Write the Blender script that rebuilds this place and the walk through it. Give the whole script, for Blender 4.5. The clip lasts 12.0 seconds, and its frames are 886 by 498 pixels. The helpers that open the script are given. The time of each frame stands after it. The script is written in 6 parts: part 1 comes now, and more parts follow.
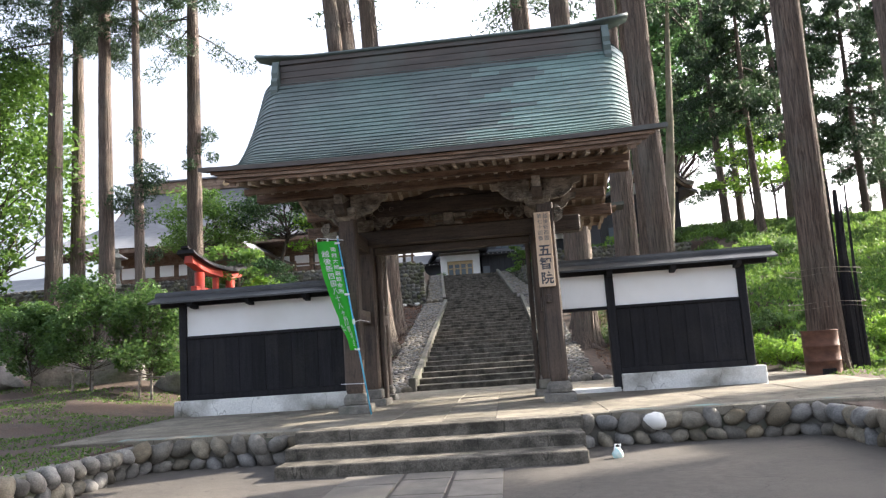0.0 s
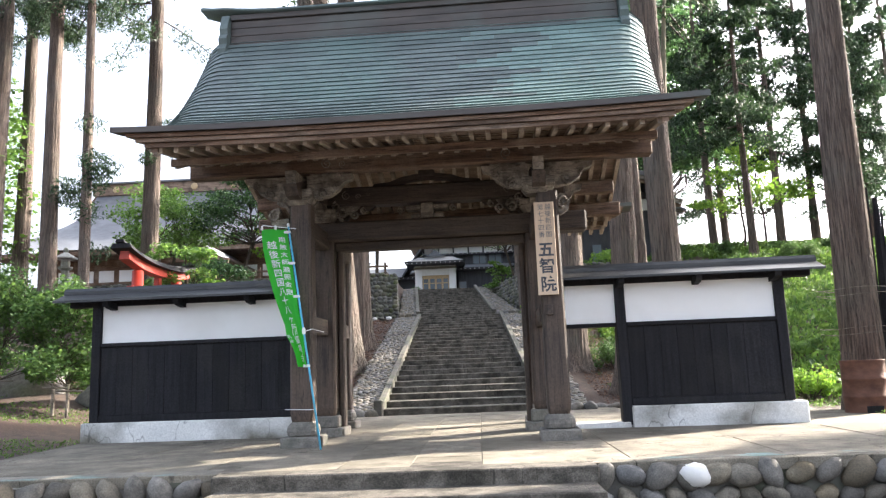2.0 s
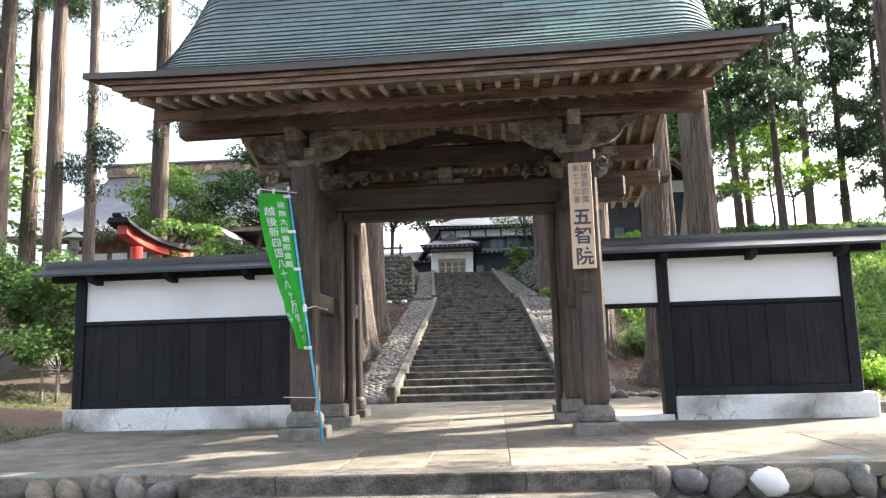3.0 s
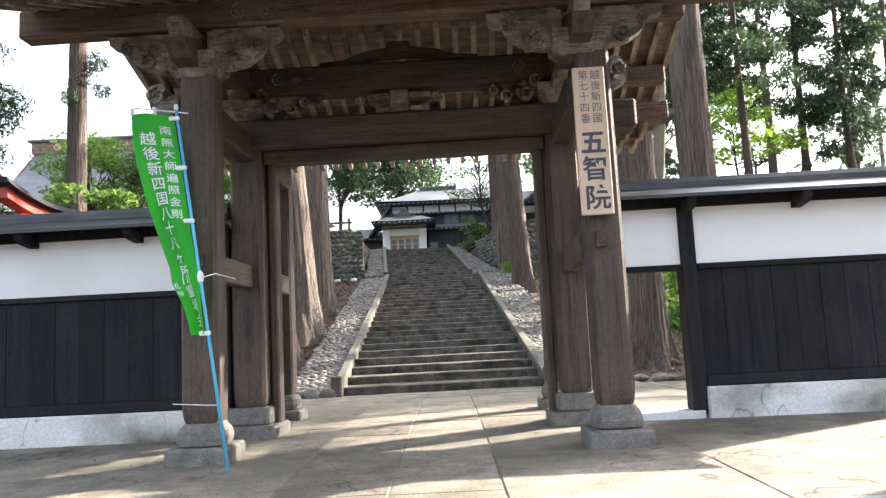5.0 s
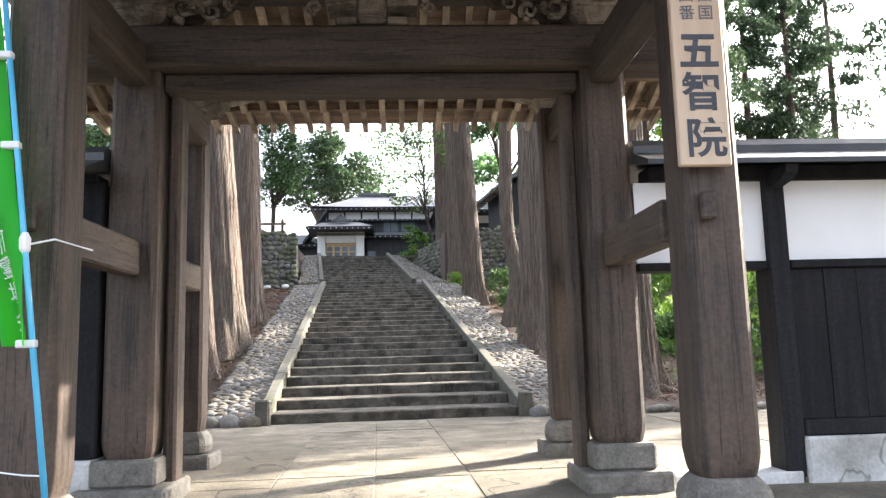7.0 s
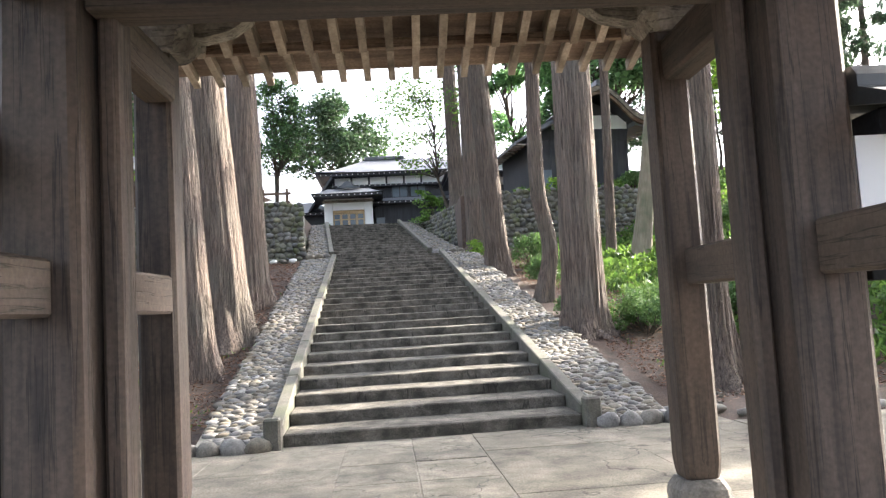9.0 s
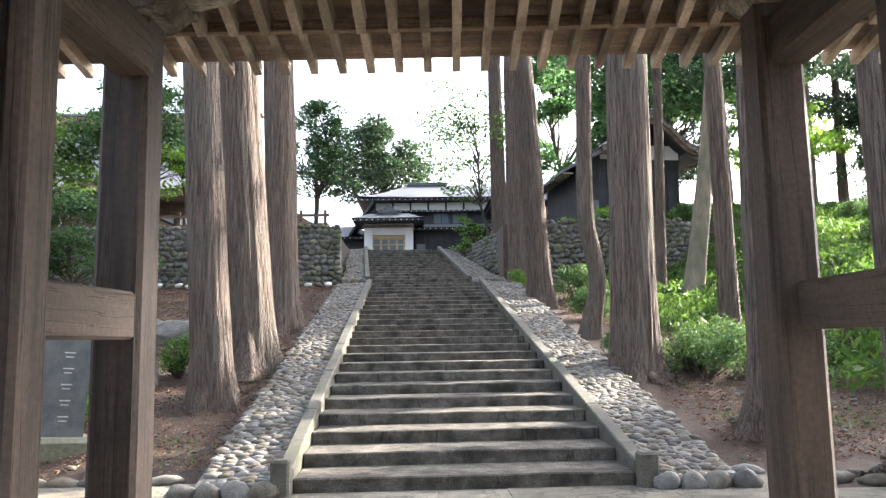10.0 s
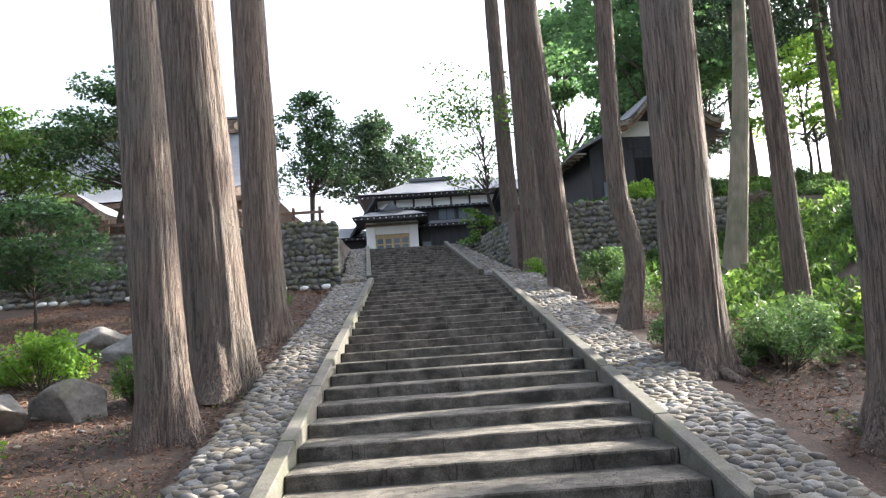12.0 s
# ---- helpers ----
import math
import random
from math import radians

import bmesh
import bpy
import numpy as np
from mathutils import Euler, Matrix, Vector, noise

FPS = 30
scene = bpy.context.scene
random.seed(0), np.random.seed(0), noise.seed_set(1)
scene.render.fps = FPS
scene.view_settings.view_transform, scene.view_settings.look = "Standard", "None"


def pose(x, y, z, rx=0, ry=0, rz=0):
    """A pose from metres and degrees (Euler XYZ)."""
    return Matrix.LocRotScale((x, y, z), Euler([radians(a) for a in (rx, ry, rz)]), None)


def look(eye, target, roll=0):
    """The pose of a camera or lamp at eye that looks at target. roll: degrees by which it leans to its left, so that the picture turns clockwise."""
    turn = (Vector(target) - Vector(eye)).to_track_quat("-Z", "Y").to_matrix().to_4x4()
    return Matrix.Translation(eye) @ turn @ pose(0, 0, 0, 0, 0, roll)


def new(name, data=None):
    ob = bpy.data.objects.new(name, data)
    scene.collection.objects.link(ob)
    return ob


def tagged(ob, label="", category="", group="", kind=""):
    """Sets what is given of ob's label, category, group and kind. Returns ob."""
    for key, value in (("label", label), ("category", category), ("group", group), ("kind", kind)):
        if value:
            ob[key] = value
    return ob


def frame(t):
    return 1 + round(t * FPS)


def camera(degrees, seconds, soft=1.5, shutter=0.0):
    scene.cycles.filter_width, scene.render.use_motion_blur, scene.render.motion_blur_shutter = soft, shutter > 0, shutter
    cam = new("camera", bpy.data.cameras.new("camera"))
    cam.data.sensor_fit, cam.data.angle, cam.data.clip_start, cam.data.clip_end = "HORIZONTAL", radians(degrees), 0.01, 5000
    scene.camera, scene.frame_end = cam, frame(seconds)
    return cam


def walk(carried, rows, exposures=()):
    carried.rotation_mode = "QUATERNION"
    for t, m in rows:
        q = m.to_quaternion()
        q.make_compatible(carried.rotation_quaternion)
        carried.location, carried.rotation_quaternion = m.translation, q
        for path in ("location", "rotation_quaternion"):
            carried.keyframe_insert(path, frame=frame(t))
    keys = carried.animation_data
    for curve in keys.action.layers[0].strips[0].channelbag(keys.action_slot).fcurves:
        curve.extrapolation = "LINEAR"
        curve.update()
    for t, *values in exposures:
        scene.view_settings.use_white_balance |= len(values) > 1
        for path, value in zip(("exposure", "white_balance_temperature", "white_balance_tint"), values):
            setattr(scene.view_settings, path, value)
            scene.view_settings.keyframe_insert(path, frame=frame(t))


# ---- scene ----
cam = camera(61.0, 12.0, 1.3)
METRES, EYE, TILT, LEAN, TURN = 15.0, 1.45, -1.3, 0.0, 4.4
ROWS = [
    (0.0, 0.0, 0.0, 0.0, 0.62, 9.34, 3.79),
    (0.5, -0.0023, 0.0408, 0.0006, -3.27, 8.53, 0.96),
    (1.0, -0.0029, 0.085, 0.001, -2.69, 8.32, 3.82),
    (1.5, -0.0047, 0.1279, 0.006, -5.33, 9.76, 1.41),
    (2.0, -0.0019, 0.1714, 0.0074, -1.58, 10.57, 2.11),
    (2.5, -0.0016, 0.214, 0.007, -0.15, 10.29, 1.79),
    (4.5, -0.0054, 0.3905, 0.0131, -2.6, 7.53, 1.32),
    (5.0, -0.0041, 0.433, 0.0148, -3.96, 7.95, 2.88),
    (5.5, -0.008, 0.4747, 0.0162, -2.05, 8.45, 2.16),
    (6.0, -0.0101, 0.5181, 0.0186, -1.11, 9.45, 2.52),
    (6.5, -0.0149, 0.5631, 0.0194, -6.38, 9.08, 2.0),
    (8.5, -0.0197, 0.712, 0.0476, -11.46, 7.03, 1.39),
    (9.0, -0.0231, 0.7447, 0.0583, -8.61, 5.88, 3.45),
    (9.5, -0.0153, 0.7771, 0.0631, -6.73, 8.08, 4.32),
    (10.0, -0.0108, 0.8147, 0.0627, -5.76, 8.22, 1.01),
    (10.5, -0.0016, 0.857, 0.0635, -6.24, 9.14, 4.96),
    (11.0, 0.0005, 0.903, 0.0615, -4.72, 8.27, 2.26),
    (11.5, 0.006, 0.9462, 0.065, -5.97, 8.72, 2.46),
    (12.0, 0.005, 0.99, 0.0652, -4.77, 8.43, 4.03),
]
EXPOSURES = [(0.0, 2.12, 6150, 13), (2.0, 2.5, 6100, 13), (2.5, 2.54, 6150, 13), (4.5, 2.6, 6150, 13), (6.5, 2.8, 6150, 13), (9.0, 2.9, 6100, 12), (10.0, 2.78, 6000, 12), (11.0, 2.62, 5950, 12), (11.5, 2.62, 5950, 12), (12.0, 2.5, 5950, 12)]
walk(cam, [(t, pose(0, 0, EYE, TILT, LEAN, TURN) @ pose(METRES * x, METRES * y, METRES * z, 90 + pitch, roll, yaw)) for t, x, y, z, yaw, pitch, roll in ROWS], EXPOSURES)

# ---- world and sun ----
SUN_AZ, SUN_EL = 60.0, 28.0        # degrees from ahead towards the right, and above the horizon
world = bpy.data.worlds.new("sky")
scene.world = world
world.use_nodes = True
wn = world.node_tree.nodes
sky = wn.new("ShaderNodeTexSky")
sky.sky_type, sky.sun_disc = "NISHITA", False
sky.sun_elevation, sky.sun_rotation = radians(SUN_EL), radians(SUN_AZ)
sky.air_density, sky.dust_density = 1.0, 7.0
wn["Background"].inputs["Strength"].default_value = 0.14
haze = wn.new("ShaderNodeHueSaturation")
haze.inputs["Saturation"].default_value = 0.45
world.node_tree.links.new(sky.outputs[0], haze.inputs["Color"])
world.node_tree.links.new(haze.outputs[0], wn["Background"].inputs["Color"])
sun = new("sun", bpy.data.lights.new("sun", "SUN"))
sun.data.energy, sun.data.angle, sun.data.color = 4.0, radians(0.6), (1.0, 0.88, 0.70)
SUN_FROM = Vector((math.sin(radians(SUN_AZ)) * math.cos(radians(SUN_EL)), math.cos(radians(SUN_AZ)) * math.cos(radians(SUN_EL)), math.sin(radians(SUN_EL))))
sun.matrix_world = look(SUN_FROM * 60, (0, 0, 0))

# ---- materials ----


def mat(name, c1, c2, scale=(3, 3, 3), rough=0.8, bump=0.3, fine=14.0, stain=None, stain_scale=0.7, amount=0.35, metal=0.0, vary=0.0, island=False, dist=0.02, detail=6.0, crack=None, speck=0.0, gloss=0.5):
    """A two-scale surface: grain between two colours, large stains, fine relief."""
    m = bpy.data.materials.new(name)
    m.use_nodes = True
    n, l = m.node_tree.nodes, m.node_tree.links
    b = n["Principled BSDF"]
    g = n.new("ShaderNodeNewGeometry")
    mp = n.new("ShaderNodeMapping")
    mp.inputs["Scale"].default_value = scale
    l.new(g.outputs["Position"], mp.inputs[0])
    t = n.new("ShaderNodeTexNoise")
    t.inputs["Scale"].default_value, t.inputs["Detail"].default_value, t.inputs["Roughness"].default_value = 1.0, detail, 0.62
    l.new(mp.outputs[0], t.inputs["Vector"])
    r = n.new("ShaderNodeValToRGB")
    r.color_ramp.elements[0].position, r.color_ramp.elements[1].position = 0.32, 0.68
    r.color_ramp.elements[0].color, r.color_ramp.elements[1].color = (*c1, 1), (*c2, 1)
    l.new(t.outputs[0], r.inputs[0])
    out = r.outputs[0]
    if stain:
        s = n.new("ShaderNodeTexNoise")
        s.inputs["Scale"].default_value, s.inputs["Detail"].default_value = stain_scale, 5.0
        l.new(g.outputs["Position"], s.inputs["Vector"])
        sr = n.new("ShaderNodeValToRGB")
        sr.color_ramp.elements[0].position, sr.color_ramp.elements[1].position = 0.48, 0.66
        sr.color_ramp.elements[1].color = (amount * 2, amount * 2, amount * 2, 1)
        l.new(s.outputs[0], sr.inputs[0])
        mx = n.new("ShaderNodeMixRGB")
        mx.inputs[2].default_value = (*stain, 1)
        l.new(sr.outputs[0], mx.inputs[0])
        l.new(out, mx.inputs[1])
        out = mx.outputs[0]
    if vary:
        oi = n.new("ShaderNodeObjectInfo")
        src = g.outputs["Random Per Island"] if island else oi.outputs["Random"]
        mr = n.new("ShaderNodeMapRange")
        mr.inputs[3].default_value, mr.inputs[4].default_value = 1 - vary, 1 + vary
        l.new(src, mr.inputs[0])
        hs = n.new("ShaderNodeHueSaturation")
        l.new(mr.outputs[0], hs.inputs["Value"])
        l.new(out, hs.inputs["Color"])
        if vary > 0.3:
            m7, fr, ms = n.new("ShaderNodeMath"), n.new("ShaderNodeMath"), n.new("ShaderNodeMapRange")
            m7.operation, m7.inputs[1].default_value, fr.operation = "MULTIPLY", 7.31, "FRACT"
            ms.inputs[3].default_value, ms.inputs[4].default_value = 0.2, 1.9
            l.new(src, m7.inputs[0])
            l.new(m7.outputs[0], fr.inputs[0])
            l.new(fr.outputs[0], ms.inputs[0])
            l.new(ms.outputs[0], hs.inputs["Saturation"])
        out = hs.outputs[0]
    f = n.new("ShaderNodeTexNoise")
    f.inputs["Scale"].default_value, f.inputs["Detail"].default_value = fine, 5.0
    l.new(g.outputs["Position"], f.inputs["Vector"])
    if speck:
        sm = n.new("ShaderNodeMapRange")
        sm.inputs[1].default_value, sm.inputs[2].default_value = 0.3, 0.7
        sm.inputs[3].default_value, sm.inputs[4].default_value = 1 - speck, 1 + speck
        l.new(f.outputs[0], sm.inputs[0])
        sh = n.new("ShaderNodeHueSaturation")
        l.new(sm.outputs[0], sh.inputs["Value"])
        l.new(out, sh.inputs["Color"])
        out = sh.outputs[0]
    lines = None
    if crack:
        # thin dark fissures where a stretched noise crosses its middle
        cs, width, dark = crack
        cm, cn, c0, ca, lines = n.new("ShaderNodeMapping"), n.new("ShaderNodeTexNoise"), n.new("ShaderNodeMath"), n.new("ShaderNodeMath"), n.new("ShaderNodeMapRange")
        cm.inputs["Scale"].default_value = cs
        cn.inputs["Scale"].default_value, cn.inputs["Detail"].default_value = 1.0, 4.0
        c0.operation, c0.inputs[1].default_value, ca.operation = "SUBTRACT", 0.5, "ABSOLUTE"
        lines.inputs[2].default_value, lines.inputs[3].default_value = width, dark
        l.new(g.outputs["Position"], cm.inputs[0])
        l.new(cm.outputs[0], cn.inputs["Vector"])
        l.new(cn.outputs[0], c0.inputs[0])
        l.new(c0.outputs[0], ca.inputs[0])
        l.new(ca.outputs[0], lines.inputs[0])
        ch = n.new("ShaderNodeHueSaturation")
        l.new(lines.outputs[0], ch.inputs["Value"])
        l.new(out, ch.inputs["Color"])
        out = ch.outputs[0]
    l.new(out, b.inputs["Base Color"])
    rr = n.new("ShaderNodeMapRange")
    rr.inputs[3].default_value, rr.inputs[4].default_value = max(0.05, rough - 0.12), min(1.0, rough + 0.1)
    l.new(t.outputs[0], rr.inputs[0])
    l.new(rr.outputs[0], b.inputs["Roughness"])
    b.inputs["Metallic"].default_value = metal
    b.inputs["Specular IOR Level"].default_value = gloss
    if bump:
        ad = n.new("ShaderNodeMath")
        ad.operation = "MULTIPLY_ADD"
        ad.inputs[1].default_value = 0.35
        l.new(f.outputs[0], ad.inputs[0])
        l.new(t.outputs[0], ad.inputs[2])
        bp = n.new("ShaderNodeBump")
        bp.inputs["Strength"].default_value, bp.inputs["Distance"].default_value = bump, dist
        high = ad.outputs[0]
        if lines:
            hm = n.new("ShaderNodeMath")
            hm.operation, hm.inputs[1].default_value = "MULTIPLY_ADD", 0.9
            l.new(lines.outputs[0], hm.inputs[0])
            l.new(ad.outputs[0], hm.inputs[2])
            high = hm.outputs[0]
        l.new(high, bp.inputs["Height"])
        l.new(bp.outputs[0], b.inputs["Normal"])
    return m


def leaf_mat(name, c1, c2, through_light=0.45, rough=0.55):
    m = bpy.data.materials.new(name)
    m.use_nodes = True
    n, l = m.node_tree.nodes, m.node_tree.links
    b = n["Principled BSDF"]
    g = n.new("ShaderNodeNewGeometry")
    r = n.new("ShaderNodeValToRGB")
    r.color_ramp.elements[0].color, r.color_ramp.elements[1].color = (*c1, 1), (*c2, 1)
    l.new(g.outputs["Random Per Island"], r.inputs[0])
    l.new(r.outputs[0], b.inputs["Base Color"])
    b.inputs["Roughness"].default_value = rough
    tr = n.new("ShaderNodeBsdfTranslucent")
    hs = n.new("ShaderNodeHueSaturation")
    hs.inputs["Value"].default_value, hs.inputs["Hue"].default_value = 1.7, 0.48
    l.new(r.outputs[0], hs.inputs["Color"])
    l.new(hs.outputs[0], tr.inputs[0])
    mx = n.new("ShaderNodeMixShader")
    mx.inputs[0].default_value = through_light
    l.new(b.outputs[0], mx.inputs[1])
    l.new(tr.outputs[0], mx.inputs[2])
    l.new(mx.outputs[0], n["Material Output"].inputs[0])
    return m


def grain(axis, s=14.0, long=0.9):
    return tuple(long if a == axis else s for a in "xyz")


DARK1, DARK2 = (0.028, 0.020, 0.016), (0.092, 0.068, 0.053)
M_WOOD_Z = mat("old_timber_upright", DARK1, DARK2, grain("z"), 0.72, 0.45, 40, (0.105, 0.072, 0.052), 1.4, 0.3, vary=0.15, dist=0.008, crack=((20, 20, 0.5), 0.022, 0.35), speck=0.22)
M_WOOD_X = mat("old_timber_across", DARK1, DARK2, grain("x"), 0.75, 0.45, 40, (0.10, 0.075, 0.055), 0.9, 0.3, vary=0.15, dist=0.008, crack=((0.5, 20, 20), 0.022, 0.35), speck=0.22)
M_WOOD_Y = mat("old_timber_along", DARK1, DARK2, grain("y"), 0.75, 0.45, 40, (0.11, 0.08, 0.058), 0.9, 0.3, vary=0.15, dist=0.008, crack=((20, 0.5, 20), 0.022, 0.35), speck=0.22)
M_EAVE = mat("weathered_eave_timber", (0.085, 0.048, 0.030), (0.22, 0.145, 0.098), grain("x", 11), 0.85, 0.5, 40, (0.28, 0.22, 0.17), 1.6, 0.35, vary=0.2, dist=0.008, crack=((0.6, 24, 24), 0.03, 0.4), speck=0.2)
M_CARVED = mat("bleached_carved_timber", (0.15, 0.128, 0.102), (0.36, 0.32, 0.265), (9, 9, 9), 0.85, 0.7, 45, (0.055, 0.043, 0.034), 3.0, 0.42, vary=0.15, dist=0.012, crack=((2, 14, 14), 0.03, 0.45), speck=0.2)
M_RAFTER = mat("pale_rafter_timber", (0.27, 0.215, 0.165), (0.50, 0.42, 0.335), grain("y", 16), 0.82, 0.4, 40, (0.10, 0.075, 0.05), 2.2, 0.4, vary=0.28, dist=0.006, speck=0.15)
M_SOFFIT = mat("brown_soffit_board", (0.12, 0.082, 0.057), (0.33, 0.24, 0.178), grain("x", 12), 0.85, 0.4, 40, (0.06, 0.04, 0.028), 1.6, 0.4, dist=0.006, speck=0.2)
M_COPPER = mat("patinated_copper", (0.074, 0.102, 0.100), (0.124, 0.160, 0.154), (1.6, 3, 3), 0.52, 0.25, 26, (0.105, 0.180, 0.162), 0.42, 0.28, metal=0.1, vary=0.10, dist=0.01, speck=0.12)
M_PATINA = mat("green_patinated_copper", (0.105, 0.170, 0.158), (0.165, 0.250, 0.232), (1.6, 3, 3), 0.50, 0.25, 26, (0.14, 0.18, 0.172), 0.6, 0.3, metal=0.1, vary=0.10, dist=0.01, speck=0.12)
M_RIDGE = mat("ridge_board_weathered", (0.046, 0.040, 0.036), (0.092, 0.080, 0.072), grain("x", 9), 0.6, 0.35, 30, (0.095, 0.125, 0.115), 0.8, 0.3, dist=0.01)
M_BLACK = mat("black_stained_board", (0.010, 0.010, 0.012), (0.023, 0.023, 0.027), grain("z", 16), 0.8, 0.4, 40, (0.030, 0.029, 0.028), 1.5, 0.22, vary=0.25, dist=0.006, speck=0.25, gloss=0.2)
M_PLASTER = mat("white_plaster", (0.84, 0.84, 0.83), (0.88, 0.88, 0.875), (2, 2, 2), 0.85, 0.12, 60, (0.74, 0.73, 0.70), 0.8, 0.25)
M_PLINTH = mat("limewashed_concrete", (0.62, 0.63, 0.62), (0.76, 0.76, 0.74), (1.5, 1.5, 4), 0.88, 0.3, 40, (0.16, 0.15, 0.12), 0.9, 0.5, speck=0.14, crack=((1.1, 1.1, 0.5), 0.004, 0.5))
M_COPING = mat("black_coping_sheet", (0.025, 0.027, 0.03), (0.055, 0.058, 0.062), grain("x", 6), 0.38, 0.2, 30, (0.10, 0.10, 0.095), 1.2, 0.3, metal=0.3)
M_BASESTONE = mat("pillar_base_stone", (0.10, 0.095, 0.085), (0.22, 0.205, 0.18), (9, 9, 9), 0.85, 0.5, 60, (0.10, 0.11, 0.08), 1.7, 0.3, vary=0.1, speck=0.25)
M_CONCRETE = mat("worn_concrete", (0.098, 0.088, 0.068), (0.255, 0.230, 0.182), (2.6, 2.6, 2.6), 0.92, 0.3, 60, (0.105, 0.096, 0.075), 0.8, 0.36, vary=0.10, crack=((0.55, 0.55, 0.55), 0.005, 0.4), speck=0.32, gloss=0.3, detail=9)
M_SLAB = mat("paving_slab", (0.105, 0.095, 0.074), (0.27, 0.245, 0.195), (3.4, 3.4, 3.4), 0.9, 0.3, 60, (0.12, 0.108, 0.082), 1.1, 0.36, vary=0.16, crack=((0.9, 0.9, 0.9), 0.005, 0.45), speck=0.32, gloss=0.3, detail=9)
M_STEP = mat("weathered_step", (0.052, 0.047, 0.039), (0.165, 0.150, 0.125), (6, 6, 9), 0.92, 0.7, 75, (0.030, 0.028, 0.022), 2.6, 0.45, vary=0.10, speck=0.42, gloss=0.3, crack=((1.3, 1.3, 0.25), 0.004, 0.4), detail=9)
M_KERB = mat("step_kerb", (0.065, 0.061, 0.050), (0.135, 0.126, 0.105), (5, 5, 5), 0.92, 0.5, 60, (0.088, 0.094, 0.058), 1.6, 0.4, vary=0.08, speck=0.3)
M_MORTAR = mat("mortar_bed", (0.10, 0.095, 0.085), (0.19, 0.18, 0.16), (6, 6, 6), 0.95, 0.5, 50, (0.06, 0.07, 0.04), 1.2, 0.4)
M_COBBLE = mat("river_stone", (0.080, 0.075, 0.066), (0.215, 0.200, 0.172), (7, 7, 7), 0.78, 0.35, 60, (0.115, 0.100, 0.080), 1.5, 0.35, vary=0.42, speck=0.25, gloss=0.35)
M_COBBLES = mat("river_stones_joined", (0.080, 0.075, 0.066), (0.215, 0.200, 0.172), (7, 7, 7), 0.78, 0.35, 60, (0.115, 0.100, 0.080), 1.5, 0.35, vary=0.42, island=True, speck=0.25, gloss=0.35)
M_WALLSTONE = mat("mossy_wall_stone", (0.080, 0.078, 0.066), (0.185, 0.18, 0.152), (5, 5, 5), 0.85, 0.5, 50, (0.062, 0.074, 0.036), 1.0, 0.42, vary=0.38, speck=0.2)
M_WALLSTONES = mat("mossy_wall_stones_joined", (0.080, 0.078, 0.066), (0.185, 0.18, 0.152), (5, 5, 5), 0.85, 0.5, 50, (0.062, 0.074, 0.036), 1.0, 0.42, vary=0.38, island=True, speck=0.2)
M_PALESTONE = mat("white_river_stone", (0.62, 0.61, 0.58), (0.78, 0.77, 0.74), (7, 7, 7), 0.8, 0.3, 50, (0.4, 0.38, 0.34), 2.0, 0.3)
M_BOULDER = mat("garden_boulder", (0.085, 0.08, 0.072), (0.235, 0.22, 0.20), (2.5, 2.5, 4), 0.9, 0.7, 18, (0.13, 0.14, 0.08), 0.9, 0.4, vary=0.2, dist=0.04, speck=0.2)
M_ASPHALT = mat("old_asphalt", (0.046, 0.041, 0.036), (0.082, 0.073, 0.064), (9, 9, 9), 0.93, 0.35, 70, (0.098, 0.086, 0.072), 0.45, 0.4, speck=0.25, crack=((0.5, 0.5, 0.5), 0.003, 0.55))
M_BARK = mat("cedar_bark", (0.070, 0.052, 0.042), (0.245, 0.190, 0.154), (30, 30, 1.7), 0.93, 1.0, 50, (0.15, 0.135, 0.112), 0.9, 0.3, vary=0.14, dist=0.06, detail=9, crack=((24, 24, 1.0), 0.034, 0.48), speck=0.15)
M_OLDSLAB = mat("sunken_slab", (0.10, 0.092, 0.080), (0.165, 0.15, 0.13), (4, 4, 4), 0.92, 0.3, 60, (0.085, 0.078, 0.068), 0.7, 0.4, vary=0.12)
M_PAINT = mat("worn_turquoise_paint", (0.115, 0.105, 0.085), (0.25, 0.23, 0.19), (3, 3, 3), 0.85, 0.25, 45, (0.18, 0.34, 0.32), 2.4, 0.38, speck=0.25)
M_BARK_PALE = mat("smooth_pale_bark", (0.17, 0.145, 0.10), (0.28, 0.245, 0.18), (7, 7, 2), 0.85, 0.4, 30, (0.11, 0.12, 0.07), 1.2, 0.4, dist=0.02)
M_BARK_DARK = mat("dark_branch_bark", (0.035, 0.027, 0.02), (0.085, 0.068, 0.052), (8, 8, 2), 0.9, 0.6, 30, dist=0.02)
M_SOIL = mat("leaf_litter_soil", (0.030, 0.020, 0.015), (0.088, 0.060, 0.043), (5, 5, 5), 0.96, 0.8, 34, (0.066, 0.040, 0.027), 0.5, 0.42, dist=0.02, detail=9, speck=0.4)
M_TILE = mat("grey_roof_sheet", (0.105, 0.11, 0.12), (0.175, 0.18, 0.19), (1.5, 4, 4), 0.5, 0.25, 30, (0.22, 0.23, 0.24), 0.5, 0.3, metal=0.15)
M_DARKTILE = mat("dark_roof_tile", (0.055, 0.06, 0.068), (0.12, 0.128, 0.138), (3, 9, 9), 0.4, 0.3, 30, (0.2, 0.2, 0.2), 0.7, 0.25)
M_NAVY = mat("dark_plank_cladding", (0.018, 0.020, 0.026), (0.042, 0.045, 0.054), grain("z", 8), 0.6, 0.3, 30, (0.06, 0.06, 0.065), 0.8, 0.25)
